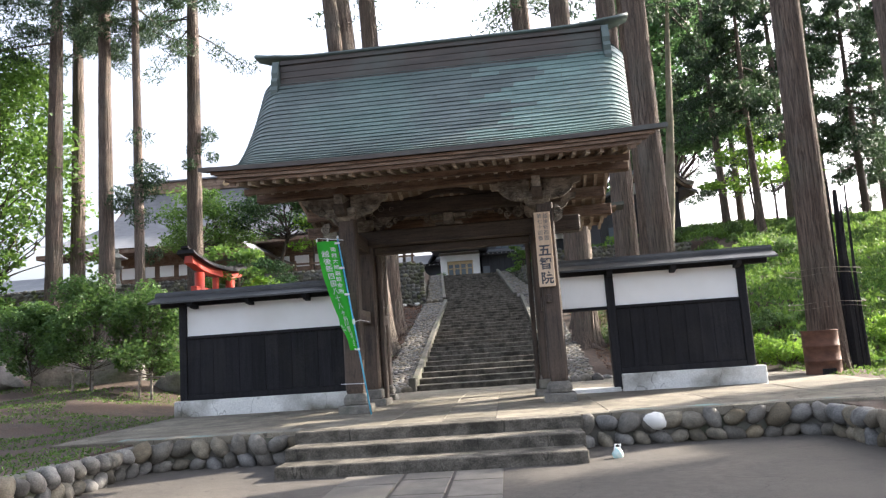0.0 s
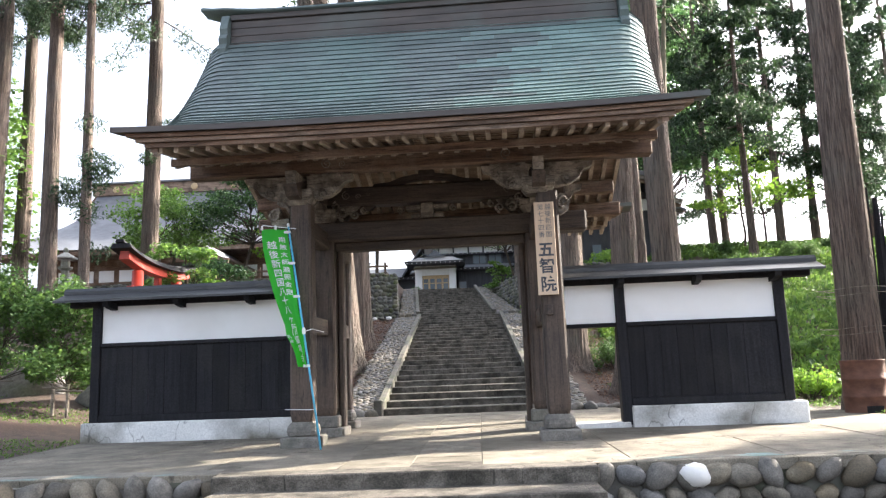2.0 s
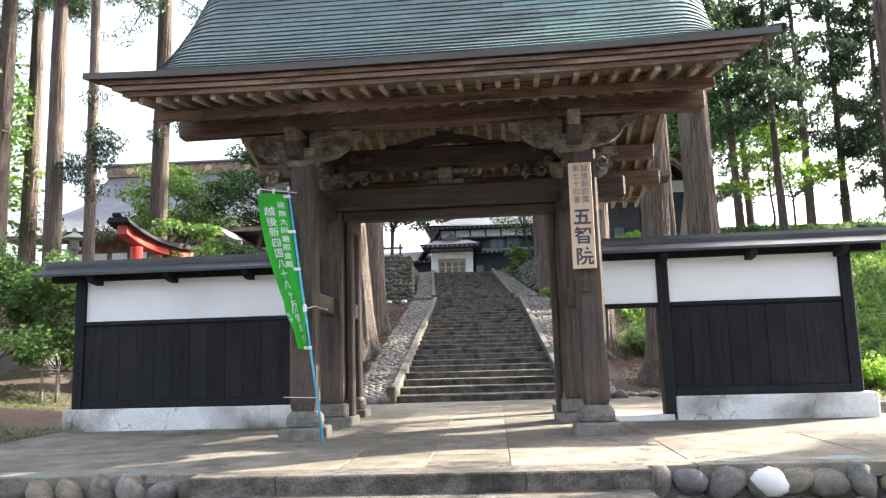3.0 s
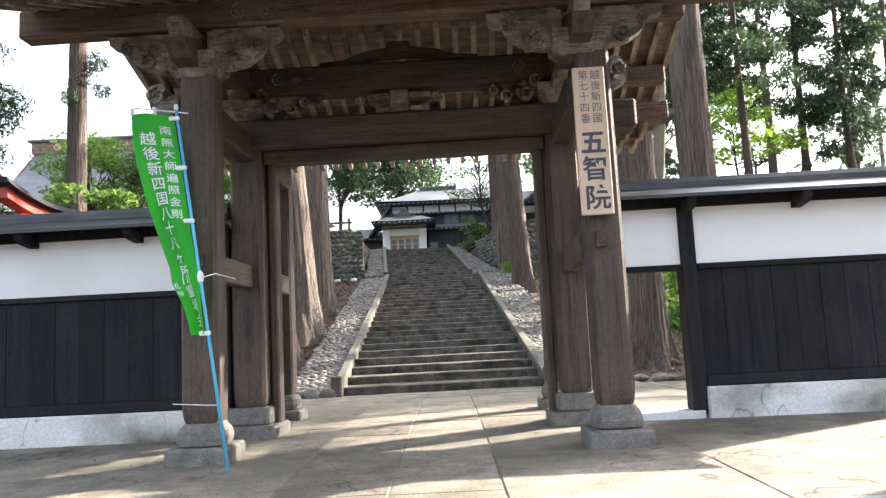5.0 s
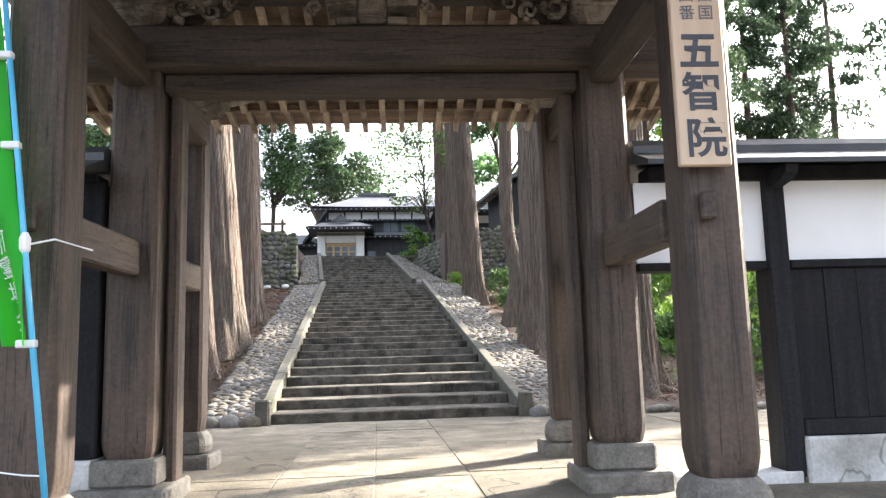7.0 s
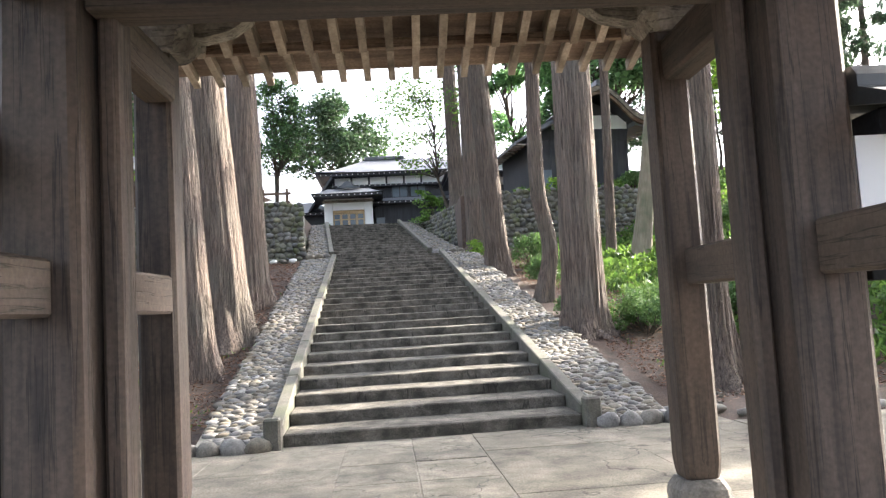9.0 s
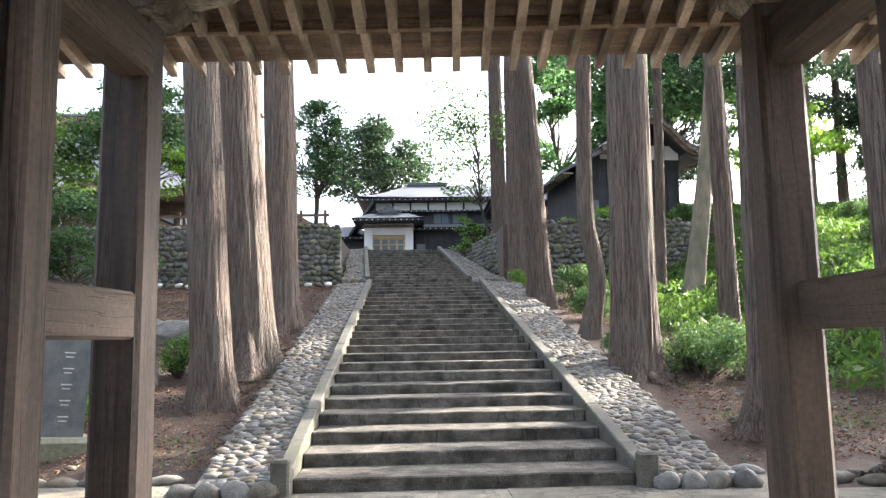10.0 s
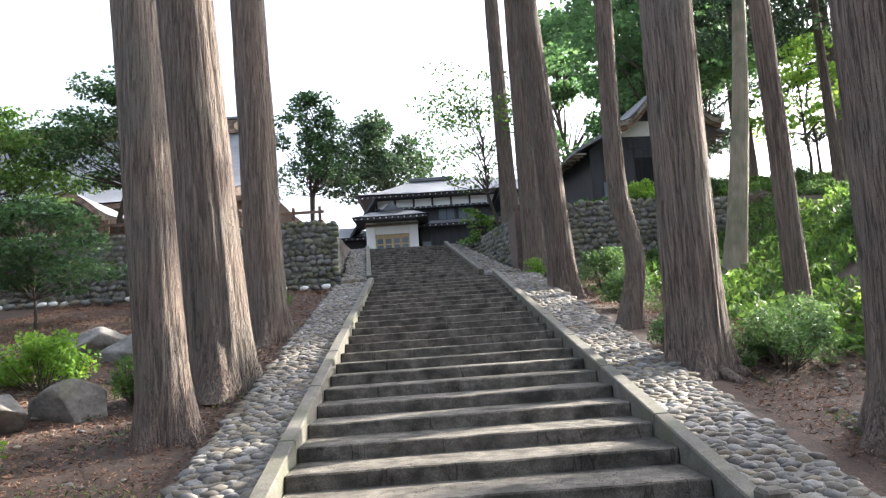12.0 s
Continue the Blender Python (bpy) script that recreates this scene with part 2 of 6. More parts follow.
M_LATTICE = mat("pale_door_timber", (0.42, 0.30, 0.16), (0.60, 0.45, 0.26), grain("z", 12), 0.6, 0.2, 40)
M_REDPAINT = mat("vermilion_paint", (0.34, 0.028, 0.014), (0.45, 0.045, 0.024), (3, 3, 3), 0.5, 0.15, 40, (0.42, 0.06, 0.035), 1.5, 0.3)
M_RUST = mat("rusty_drum_steel", (0.075, 0.034, 0.024), (0.17, 0.085, 0.058), (4, 4, 7), 0.75, 0.4, 40, (0.22, 0.11, 0.06), 1.6, 0.4, metal=0.25)
M_BLUEPOLE = mat("light_blue_pole", (0.08, 0.42, 0.66), (0.13, 0.50, 0.74), (4, 4, 4), 0.35, 0.0)
M_WHITE = mat("white_fabric_tape", (0.76, 0.77, 0.78), (0.84, 0.84, 0.85), (9, 9, 9), 0.7, 0.0)
M_INK = mat("grey_ink", (0.035, 0.04, 0.05), (0.06, 0.065, 0.08), (9, 9, 9), 0.7, 0.0)
M_FADED = mat("faded_ink", (0.09, 0.095, 0.105), (0.17, 0.17, 0.175), (30, 30, 30), 0.7, 0.0)
M_SIGNWOOD = mat("pale_sign_board", (0.46, 0.33, 0.22), (0.60, 0.455, 0.32), grain("z", 11, 0.6), 0.65, 0.15, 40, (0.62, 0.50, 0.37), 0.8, 0.3, dist=0.004)
M_LANTERN = mat("granite", (0.30, 0.30, 0.29), (0.47, 0.465, 0.45), (12, 12, 12), 0.85, 0.3, 50, (0.2, 0.21, 0.17), 1.5, 0.3)
M_SLATE = mat("slate_stela", (0.05, 0.058, 0.064), (0.105, 0.115, 0.12), (5, 5, 5), 0.7, 0.4, 40, (0.14, 0.145, 0.14), 0.9, 0.3)
M_GLASS = mat("window_glass", (0.10, 0.13, 0.16), (0.15, 0.18, 0.21), (1, 1, 1), 0.12, 0.0)
M_BLOCK = mat("turquoise_cup_plastic", (0.35, 0.62, 0.60), (0.75, 0.78, 0.76), (18, 18, 18), 0.5, 0.0)

# woodland colour paled to stand in for distance haze
M_HILL = mat("hazy_woods", (0.10, 0.15, 0.13), (0.17, 0.22, 0.19), (0.15, 0.15, 0.15), 0.95, 0.0)

L_CEDAR = leaf_mat("cedar_leaf", (0.016, 0.036, 0.018), (0.042, 0.085, 0.032), 0.28)
L_MAPLE = leaf_mat("maple_leaf", (0.050, 0.120, 0.022), (0.110, 0.210, 0.040), 0.5)
L_LIME = leaf_mat("young_maple_leaf", (0.085, 0.20, 0.022), (0.17, 0.31, 0.04), 0.55)
L_WOODS = leaf_mat("broad_leaf", (0.024, 0.060, 0.024), (0.058, 0.125, 0.036), 0.4)
L_SHRUB = leaf_mat("shrub_leaf", (0.035, 0.085, 0.025), (0.085, 0.165, 0.045), 0.4)
L_GRASS = leaf_mat("weed_blade", (0.030, 0.085, 0.014), (0.105, 0.20, 0.034), 0.45)
L_LITTER = leaf_mat("fallen_needle", (0.06, 0.030, 0.018), (0.26, 0.15, 0.09), 0.1, 0.8)
# lighter copy of the broad leaf, with sunlight put into the colour
L_BROAD = leaf_mat("sunlit_broad_leaf", (0.045, 0.115, 0.045), (0.105, 0.215, 0.075), 0.5)
L_YOUNG = leaf_mat("young_tree_leaf", (0.034, 0.085, 0.022), (0.085, 0.165, 0.040), 0.45)
L_CLOTH = leaf_mat("green_banner_cloth", (0.020, 0.44, 0.030), (0.022, 0.46, 0.034), 0.5, 0.6)

# ---- builders ----


def part(name, bm, material, parent=None, label="", smooth=False):
    me = bpy.data.meshes.new(name)
    bm.to_mesh(me)
    bm.free()
    return part_mesh(name, me, material, parent, label, smooth)


def part_mesh(name, me, material, parent=None, label="", smooth=False):
    if material and not me.materials:
        me.materials.append(material)
    if smooth:
        me.polygons.foreach_set("use_smooth", [True] * len(me.polygons))
    ob = new(name, me)
    if parent:
        ob.parent = parent
    return tagged(ob, label)


def thing(name, label, category, m=None, group="", kind=""):
    ob = new(name)
    ob.empty_display_size = 0.2
    if m is not None:
        ob.matrix_world = m
    return tagged(ob, label, category, group, kind)


def add_box(bm, x0, x1, y0, y1, z0, z1, bev=0.0, m=None):
    vs = [bm.verts.new((x, y, z)) for z in (z0, z1) for y in (y0, y1) for x in (x0, x1)]
    fs = [bm.faces.new([vs[i] for i in q]) for q in ((0, 2, 3, 1), (4, 5, 7, 6), (0, 1, 5, 4), (2, 6, 7, 3), (0, 4, 6, 2), (1, 3, 7, 5))]
    if bev:
        es = list({e for f in fs for e in f.edges})
        got = bmesh.ops.bevel(bm, geom=es, offset=bev, segments=1, affect="EDGES", profile=0.5)
        vs = [v for v in got["verts"]]
    if m is not None:
        bmesh.ops.transform(bm, matrix=m, verts=[v for v in vs if v.is_valid])
    return bm


def box(name, x0, x1, y0, y1, z0, z1, material, parent=None, bev=0.01, label=""):
    return part(name, add_box(bmesh.new(), x0, x1, y0, y1, z0, z1, bev), material, parent, label)


def prism(outline, y0, y1, bm=None):
    """An (x, z) outline pushed from y0 to y1."""
    bm = bm or bmesh.new()
    a = [bm.verts.new((x, y0, z)) for x, z in outline]
    b = [bm.verts.new((x, y1, z)) for x, z in outline]
    bm.faces.new(a)
    bm.faces.new(b[::-1])
    for i in range(len(a)):
        j = (i + 1) % len(a)
        bm.faces.new((a[j], a[i], b[i], b[j]))
    bmesh.ops.recalc_face_normals(bm, faces=bm.faces)
    return bm


def prism_x(outline, x0, x1):
    """A (y, z) outline pushed from x0 to x1."""
    bm = prism(outline, x0, x1)
    for v in bm.verts:
        v.co = (v.co.y, v.co.x, v.co.z)
    bmesh.ops.recalc_face_normals(bm, faces=bm.faces)
    return bm


def lathe(profile, sides=16, bm=None, at=(0, 0, 0), square=0.0):
    """(radius, z) rings round z; square pulls the ring towards a rounded square."""
    bm = bm or bmesh.new()
    rings = []
    for r, z in profile:
        ring = []
        for i in range(sides):
            a = 2 * math.pi * (i + 0.5) / sides
            c, s = math.cos(a), math.sin(a)
            k = r * (1 - square + square / max(abs(c), abs(s)))
            ring.append(bm.verts.new((at[0] + k * c, at[1] + k * s, at[2] + z)))
        rings.append(ring)
    for a, b in zip(rings, rings[1:]):
        for i in range(sides):
            j = (i + 1) % sides
            bm.faces.new((a[i], a[j], b[j], b[i]))
    bm.faces.new(rings[0][::-1])
    bm.faces.new(rings[-1])
    return bm


def tube(bm, pts, radii, sides=8):
    """A tapered tube along points."""
    rings = []
    for i, (p, r) in enumerate(zip(pts, radii)):
        p = Vector(p)
        d = (Vector(pts[min(i + 1, len(pts) - 1)]) - Vector(pts[max(i - 1, 0)])).normalized()
        u = d.orthogonal().normalized() if abs(d.z) < 0.9 else Vector((1, 0, 0)) - d * d.x
        u.normalize()
        w = d.cross(u)
        rings.append([bm.verts.new(p + r * (math.cos(2 * math.pi * k / sides) * u + math.sin(2 * math.pi * k / sides) * w)) for k in range(sides)])
    for a, b in zip(rings, rings[1:]):
        for k in range(sides):
            j = (k + 1) % sides
            bm.faces.new((a[k], a[j], b[j], b[k]))
    bm.faces.new(rings[0][::-1])
    bm.faces.new(rings[-1])
    return bm


def grid_mesh(name, P, closed=False):
    """A mesh from a (rows, columns, 3) array."""
    r, c = P.shape[:2]
    idx = np.arange(r * c).reshape(r, c)
    q = np.stack([idx[:-1, :-1], idx[:-1, 1:], idx[1:, 1:], idx[1:, :-1]], -1).reshape(-1, 4)
    me = bpy.data.meshes.new(name)
    me.from_pydata(P.reshape(-1, 3).tolist(), [], q.tolist())
    return me


def quads_mesh(name, V):
    """A mesh of loose folded leaves from an (n, 4, 3) array."""
    n = len(V)
    me = bpy.data.meshes.new(name)
    me.vertices.add(4 * n)
    me.vertices.foreach_set("co", V.astype(np.float32).ravel())
    me.loops.add(4 * n)
    me.loops.foreach_set("vertex_index", np.arange(4 * n, dtype=np.int32))
    me.polygons.add(n)
    me.polygons.foreach_set("loop_start", np.arange(0, 4 * n, 4, dtype=np.int32))
    me.update(calc_edges=True)
    return me


def leaf_quads(rng, P, size, droop=0.0, flat=0.0, aspect=0.55):
    """Leaves at the points P: random turns; flat makes them lie level, droop hangs them."""
    n = len(P)
    a = rng.normal(size=(n, 3))
    a[:, 2] = a[:, 2] * (1 - flat) - droop
    a /= np.linalg.norm(a, axis=1)[:, None]
    b = rng.normal(size=(n, 3))
    b[:, 2] *= 1 - flat
    b -= (b * a).sum(1)[:, None] * a
    b /= np.linalg.norm(b, axis=1)[:, None]
    s = size * rng.uniform(0.6, 1.35, (n, 1))
    c = np.cross(a, b) * s * 0.12
    return np.stack([P - a * s * 0.5, P + b * s * aspect * 0.5 + c, P + a * s * 0.5, P - b * s * aspect * 0.5 + c], 1)


def blob_points(rng, centres, radii, n, flat=0.6):
    """n points spread through soft clumps."""
    k = rng.integers(0, len(centres), n)
    d = rng.normal(size=(n, 3))
    d /= np.linalg.norm(d, axis=1)[:, None]
    r = rng.uniform(0.25, 1.0, (n, 1)) ** 0.6
    R = np.asarray(radii)[k][:, None] * np.array([1, 1, flat])
    return np.asarray(centres)[k] + d * r * R


def text_mesh(body, size, spacing=1.0, depth=0.002, bold=0.0):
    cu = bpy.data.curves.new("text", "FONT")
    cu.body, cu.size, cu.align_x, cu.align_y, cu.space_line = body, size, "CENTER", "CENTER", spacing
    cu.extrude, cu.offset = depth, bold * size
    ob = bpy.data.objects.new("text", cu)
    scene.collection.objects.link(ob)
    bpy.context.view_layer.update()
    me = bpy.data.meshes.new_from_object(ob.evaluated_get(bpy.context.evaluated_depsgraph_get()))
    bpy.data.objects.remove(ob)
    return me


def stone_mesh(name, seed, squash=(1, 1, 1), level=2):
    bm = bmesh.new()
    bmesh.ops.create_icosphere(bm, subdivisions=level, radius=1.0)
    for v in bm.verts:
        k = 1 + 0.28 * noise.noise(v.co * 1.1 + Vector((seed * 7.3, 0, 0))) + 0.10 * noise.noise(v.co * 2.7 + Vector((0, seed * 3.1, 0)))
        v.co = Vector((v.co.x * squash[0], v.co.y * squash[1], v.co.z * squash[2])) * k
    me = bpy.data.meshes.new(name)
    bm.to_mesh(me)
    bm.free()
    me.polygons.foreach_set("use_smooth", [True] * len(me.polygons))
    return me


def joined(name, items, material, parent, label="", kind="stuff"):
    """One mesh of many stones: items are (mesh, matrix)."""
    V, F, base = [], [], 0
    cache = {}
    for me, m in items:
        if me.name not in cache:
            co = np.empty(len(me.vertices) * 3)
            me.vertices.foreach_get("co", co)
            fi = np.empty(len(me.polygons) * 3, dtype=np.int32)
            me.polygons.foreach_get("vertices", fi)
            cache[me.name] = (co.reshape(-1, 3), fi.reshape(-1, 3))
        co, fi = cache[me.name]
        M = np.array(m)
        V.append(co @ M[:3, :3].T + M[:3, 3])
        F.append(fi + base)
        base += len(co)
    me = bpy.data.meshes.new(name)
    me.from_pydata(np.concatenate(V).tolist(), [], np.concatenate(F).tolist())
    ob = part_mesh(name, me, material, parent, label, True)
    return tagged(ob, kind=kind)


def put_piece(name, me, m, parent, material=None):
    ob = new(name, me)
    ob.parent = parent
    ob.matrix_basis = m
    return ob


def scaled(x, y, z, sx, sy, sz, rx=0, ry=0, rz=0):
    return pose(x, y, z, rx, ry, rz) @ Matrix.Diagonal((sx, sy, sz, 1))


def boulder_mesh(name, seed):
    """A rough rock cut by a dozen planes."""
    rg = random.Random(seed)
    bm = bmesh.new()
    bmesh.ops.create_icosphere(bm, subdivisions=4, radius=1.0)
    cuts = [(Vector((rg.gauss(0, 1), rg.gauss(0, 1), rg.gauss(0, 0.8))).normalized(), rg.uniform(0.48, 0.78)) for _ in range(11)]
    for v in bm.verts:
        for nrm, d in cuts:
            over = v.co.dot(nrm) - d
            if over > 0:
                v.co -= nrm * over
        v.co *= 1 + 0.05 * noise.noise(v.co * 3.1 + Vector((seed, 0, 0))) + 0.025 * noise.noise(v.co * 8 + Vector((0, seed, 0)))
    me = bpy.data.meshes.new(name)
    bm.to_mesh(me)
    bm.free()
    me.polygons.foreach_set("use_smooth", [True] * len(me.polygons))
    return me

# ---- ground ----


def ease(a, b, v):
    u = min(1.0, max(0.0, (v - a) / (b - a)))
    return u * u * (3 - 2 * u)


def land(x, y):
    """Height of the natural ground."""
    z = 0.50 + 0.013 * (y - 10.7) if y < 20.5 else 0.63 + 0.19 * (min(y, 39.6) - 20.5)
    if y > (39.6 if x < 1.9 else 40.2):
        z = 6.45
    k = ease(4.8 + 2.2 * ease(27, 38, y), 9.0 + 2.5 * ease(27, 38, y), x)
    bank = 0.55 + 0.26 * min(max(y - 17.5, 0), 28)
    z = z * (1 - k) + k * bank
    if x < -7.0 and y > 11.5:
        z += ease(-7.0, -10.0, x) * 0.085 * min(y - 11.5, 8.0) * (1.0 if y < 20 else max(0.0, 1 - (y - 20) / 6))
    if -6.5 < x < 6.1 and 10.6 < y < (20.3 if x < 2.8 else 19.7):
        z -= 0.18
    if -5.35 < x < 4.28 and y < 10.6:
        z = 0.011 * y - 0.10
    if -4.6 < x < 1.9 and 39.0 < y < 49.5:
        z = 3.7 + 0.2 * (y - 39.0)
    return z


def rough_land(x, y):
    z = land(x, y)
    off = abs(x + 0.7)
    if y > 20.6 and off > 2.6 or y < 20.6 and (x < -7.2 or x > 6.5):
        z += 0.10 * noise.noise(Vector((x * 0.7, y * 0.7, 0))) + 0.05 * noise.noise(Vector((x * 2.1, y * 2.1, 3)))
    return z


def floor_z(y):
    return 0.54 + 0.0115 * (y - 10.45) - 0.022 * max(0.0, y - 15.2)


xs = sorted({-900, -300, -120, -70, -50, -40, -33, -28, -24, *np.arange(-20, 16, 0.45).round(2).tolist(), -5.36, -5.34, 4.27, 4.29, 1.88, 1.92, -4.62, -4.58, -3.6, -2.0, -0.5, 1.0, 18, 21, 25, 30, 40, 60, 110, 300, 900})
ys = sorted({-900, -300, -100, -50, -25, -12, -6, -2, *np.arange(0, 46, 0.45).round(2).tolist(), 10.59, 10.61, 38.99, 39.02, 39.59, 39.61, 40.19, 40.21, 48, 49.45, 49.55, 52, 57, 63, 70, 80, 100, 140, 300, 900})
P = np.array([[(x, y, rough_land(x, y)) for x in xs] for y in ys])
ground = part_mesh("ground", grid_mesh("ground", P), M_SOIL, None, "brown earth with needles, moss and fallen leaves", True)
tagged(ground, category="ground", kind="structure")

# lower forecourt of worn asphalt
xs = np.linspace(-5.3, 4.25, 19)
ys = np.concatenate([np.linspace(-40, 0, 9)[:-1], np.linspace(0, 10.5, 16)])
P = np.array([[(x, y, 0.011 * y + 0.012 * noise.noise(Vector((x * 0.6, y * 0.6, 0)))) for x in xs] for y in ys])
road = part_mesh("road", grid_mesh("road", P), M_ASPHALT, None, "worn grey-brown asphalt forecourt below the gate steps", True)
tagged(road, category="road", kind="structure")
for i in range(7):
    for j, (a, b) in enumerate(((-2.0, -1.32), (-1.28, -0.74), (-0.70, -0.16))):
        y0 = 3.2 + i * 0.86 + (0.2 if j == 1 else 0)
        bm = bmesh.new()
        add_box(bm, a, b, y0, min(y0 + 0.83, 8.98), -0.03, 0.016, 0.006)
        for v in bm.verts:
            v.co.z += 0.011 * v.co.y
        part("slab", bm, M_OLDSLAB, road)


def wedge_floor(bm, x0, x1, y0, y1, thick=0.25, lift=0.0, bev=0.008):
    add_box(bm, x0, x1, y0, y1, -thick, 0.0, bev)
    for v in bm.verts:
        v.co.z += floor_z(v.co.y) + lift
    return bm


# raised gate terrace with cast slabs; one recessed bed below
terrace = part("pavement", wedge_floor(bmesh.new(), -6.6, 6.2, 10.52, 15.2, 0.6, -0.005), M_CONCRETE, None, "raised concrete terrace of large cast slabs under the gate")
tagged(terrace, category="pavement", kind="structure")
part("rear_bed", wedge_floor(bmesh.new(), -6.6, 2.9, 15.2, 21.12, 0.6, -0.005), M_CONCRETE, terrace)
part("rear_bed", wedge_floor(bmesh.new(), 2.904, 6.2, 15.2, 20.1, 0.6, -0.005), M_CONCRETE, terrace)
rng = random.Random(4)
cols = ((-6.6, -4.6), (-4.594, -3.2), (-3.194, -1.75), (-1.744, -0.99), (-0.984, -0.25), (-0.244, 1.3), (1.306, 2.9), (2.906, 4.5), (4.506, 6.2))
for a, b in cols:
    mid = -1.8 < a < -0.3
    y, end = 10.45, 20.08 if a > 2.8 else 21.06
    while y < end:
        d = 0.92 if mid else rng.choice((1.6, 2.0, 2.4))
        y1 = min(y + d, end)
        if y < 15.2 < y1:
            y1 = 15.2
        if y1 > end - 0.36:
            y1 = end
        if not (a > 4.4 and 16.5 > y > 13.5):
            part("slab", wedge_floor(bmesh.new(), a, b, y, y1 - 0.006, 0.12, rng.uniform(-0.004, 0.004)), M_SLAB if mid else M_CONCRETE, terrace)
        y = y1

for i, (xa, xb) in enumerate(((-5.6, -4.3), (-4.3, -3.0), (1.1, 2.5), (2.5, 4.6))):
    ob = part("paint_strip", wedge_floor(bmesh.new(), xa, xb, 10.47 + 0.12 * (i > 1), 10.74 + 0.06 * (i % 2), 0.02, 0.006, 0.003), M_PAINT, terrace, "worn turquoise paint on the terrace edge")

# three front steps
for k, (yn, zt) in enumerate(((9.06, 0.25), (9.62, 0.395), (10.22, 0.545))):
    st = box("step", -2.90 - 0.03 * k, 0.84 + 0.03 * k, yn, yn + 0.72, 0.0, zt, M_STEP, None, 0.014)
    st.name = "entrance_step"
    tagged(st, "broad grey concrete step with a worn nosing", "step", "steps up to the gate", "structure")

# ---- curb of river stones round the terrace ----
curb = part("stone_curb", bmesh.new(), M_MORTAR, None, "low retaining curb of two courses of river stones in mortar")
tagged(curb, category="stone curb", kind="structure")
stones = [stone_mesh("stone", i, (1.12, 0.74, 0.72)) for i in range(7)]
for s in stones:
    s.materials.append(M_COBBLE)
path_l = [Vector(p) for p in ((-2.98, 10.42), (-4.6, 10.45), (-5.06, 10.28), (-5.22, 9.8), (-5.2, 8.2), (-5.12, 5.0), (-5.1, 0.0))]
path_r = [Vector(p) for p in ((0.96, 10.44), (2.4, 10.46), (3.6, 10.46), (4.0, 10.34), (4.14, 9.9), (4.16, 8.0), (4.18, 5.0), (4.2, 1.0))]


def along(path, step):
    out, left = [], 0.0
    for a, b in zip(path, path[1:]):
        n = (b - a).length
        t = left
        while t < n:
            out.append((a + (b - a) * (t / n), math.degrees(math.atan2(b.y - a.y, b.x - a.x))))
            t += step
        left = t - n
    return out


bm = bmesh.new()
for side, path in ((1, path_l), (-1, path_r)):
    for a, b in zip(path, path[1:]):
        d = b - a
        m = Matrix.Translation((a.x, a.y, 0)) @ Matrix.Rotation(math.atan2(d.y, d.x), 4, "Z")
        # the bed stands behind the stone faces
        w0, w1 = (0.02, 0.34) if side < 0 else (-0.34, -0.02)
        add_box(bm, 0, d.length + 0.1, w0, w1, -0.15, 0.475, 0, m)
bm.to_mesh(curb.data)
bm.free()
rng = random.Random(8)
for side, path in ((1, path_l), (-1, path_r)):
    for row, (z, s) in enumerate(((0.39, 0.150), (0.175, 0.13), (0.045, 0.08))):
        for p, a in along(path, s * 1.85):
            if row == 2 and rng.random() < 0.35:
                continue
            k = s * rng.uniform(0.85, 1.12)
            put_piece("stone", rng.choice(stones), scaled(p.x, p.y, z + rng.uniform(-0.015, 0.015), k * 1.05, k * 1.1, k * (1.05 if row < 2 else 0.8), rng.uniform(-20, 20), rng.choice((-1, 1)) * rng.uniform(10, 62), a + rng.uniform(-12, 12)), curb)
pale = stone_mesh("stone", 3, (1, 0.8, 0.7))
pale.materials.append(M_PALESTONE)
put_piece("stone", pale, scaled(1.86, 10.44, 0.41, 0.165, 0.20, 0.17, 0, 10, 5), curb)
tagged(curb.children[-1], "pale white stone in the curb")

# ---- stairs ----
S1 = pose(-0.68, 20.42, 0.64, 0, 0, 1.17)
S2 = pose(-1.27, 38.35, 4.10, 0, 0, 4.8)
D1, R1, N1, W1 = 0.765, 0.150, 23, 1.83
D2, R2, N2, W2 = 0.69, 0.157, 15, 1.70


def flight(m, d, r, n, w, seed):
    st = thing("stairs", "long flight of broad weathered concrete steps", "stairs", m, "", "structure")
    rg = random.Random(seed)
    for k in range(n):
        bm = add_box(bmesh.new(), -w, w, 0, d + 0.10, -0.22, 0, 0.016)
        bmesh.ops.subdivide_edges(bm, edges=[e for e in bm.edges if abs(e.verts[0].co.x - e.verts[1].co.x) > 1], cuts=26)
        for v in bm.verts:
            if abs(v.co.x) < w - 0.02 and v.co.y < 0.1:
                v.co.y += 0.012 * noise.noise(Vector((v.co.x * 2.3, k * 5.1, 0))) + 0.010 * noise.noise(Vector((v.co.x * 9, k * 5.1, v.co.z * 20)))
                v.co.z += 0.007 * noise.noise(Vector((v.co.x * 1.7, k * 3.3, 4))) + 0.006 * noise.noise(Vector((v.co.x * 11, k * 3.3, 4)))
        ob = part("step", bm, M_STEP, st)
        ob.matrix_basis = pose(0, k * d, r * (k + 1), 0, 0, rg.uniform(-0.15, 0.15))
    return st


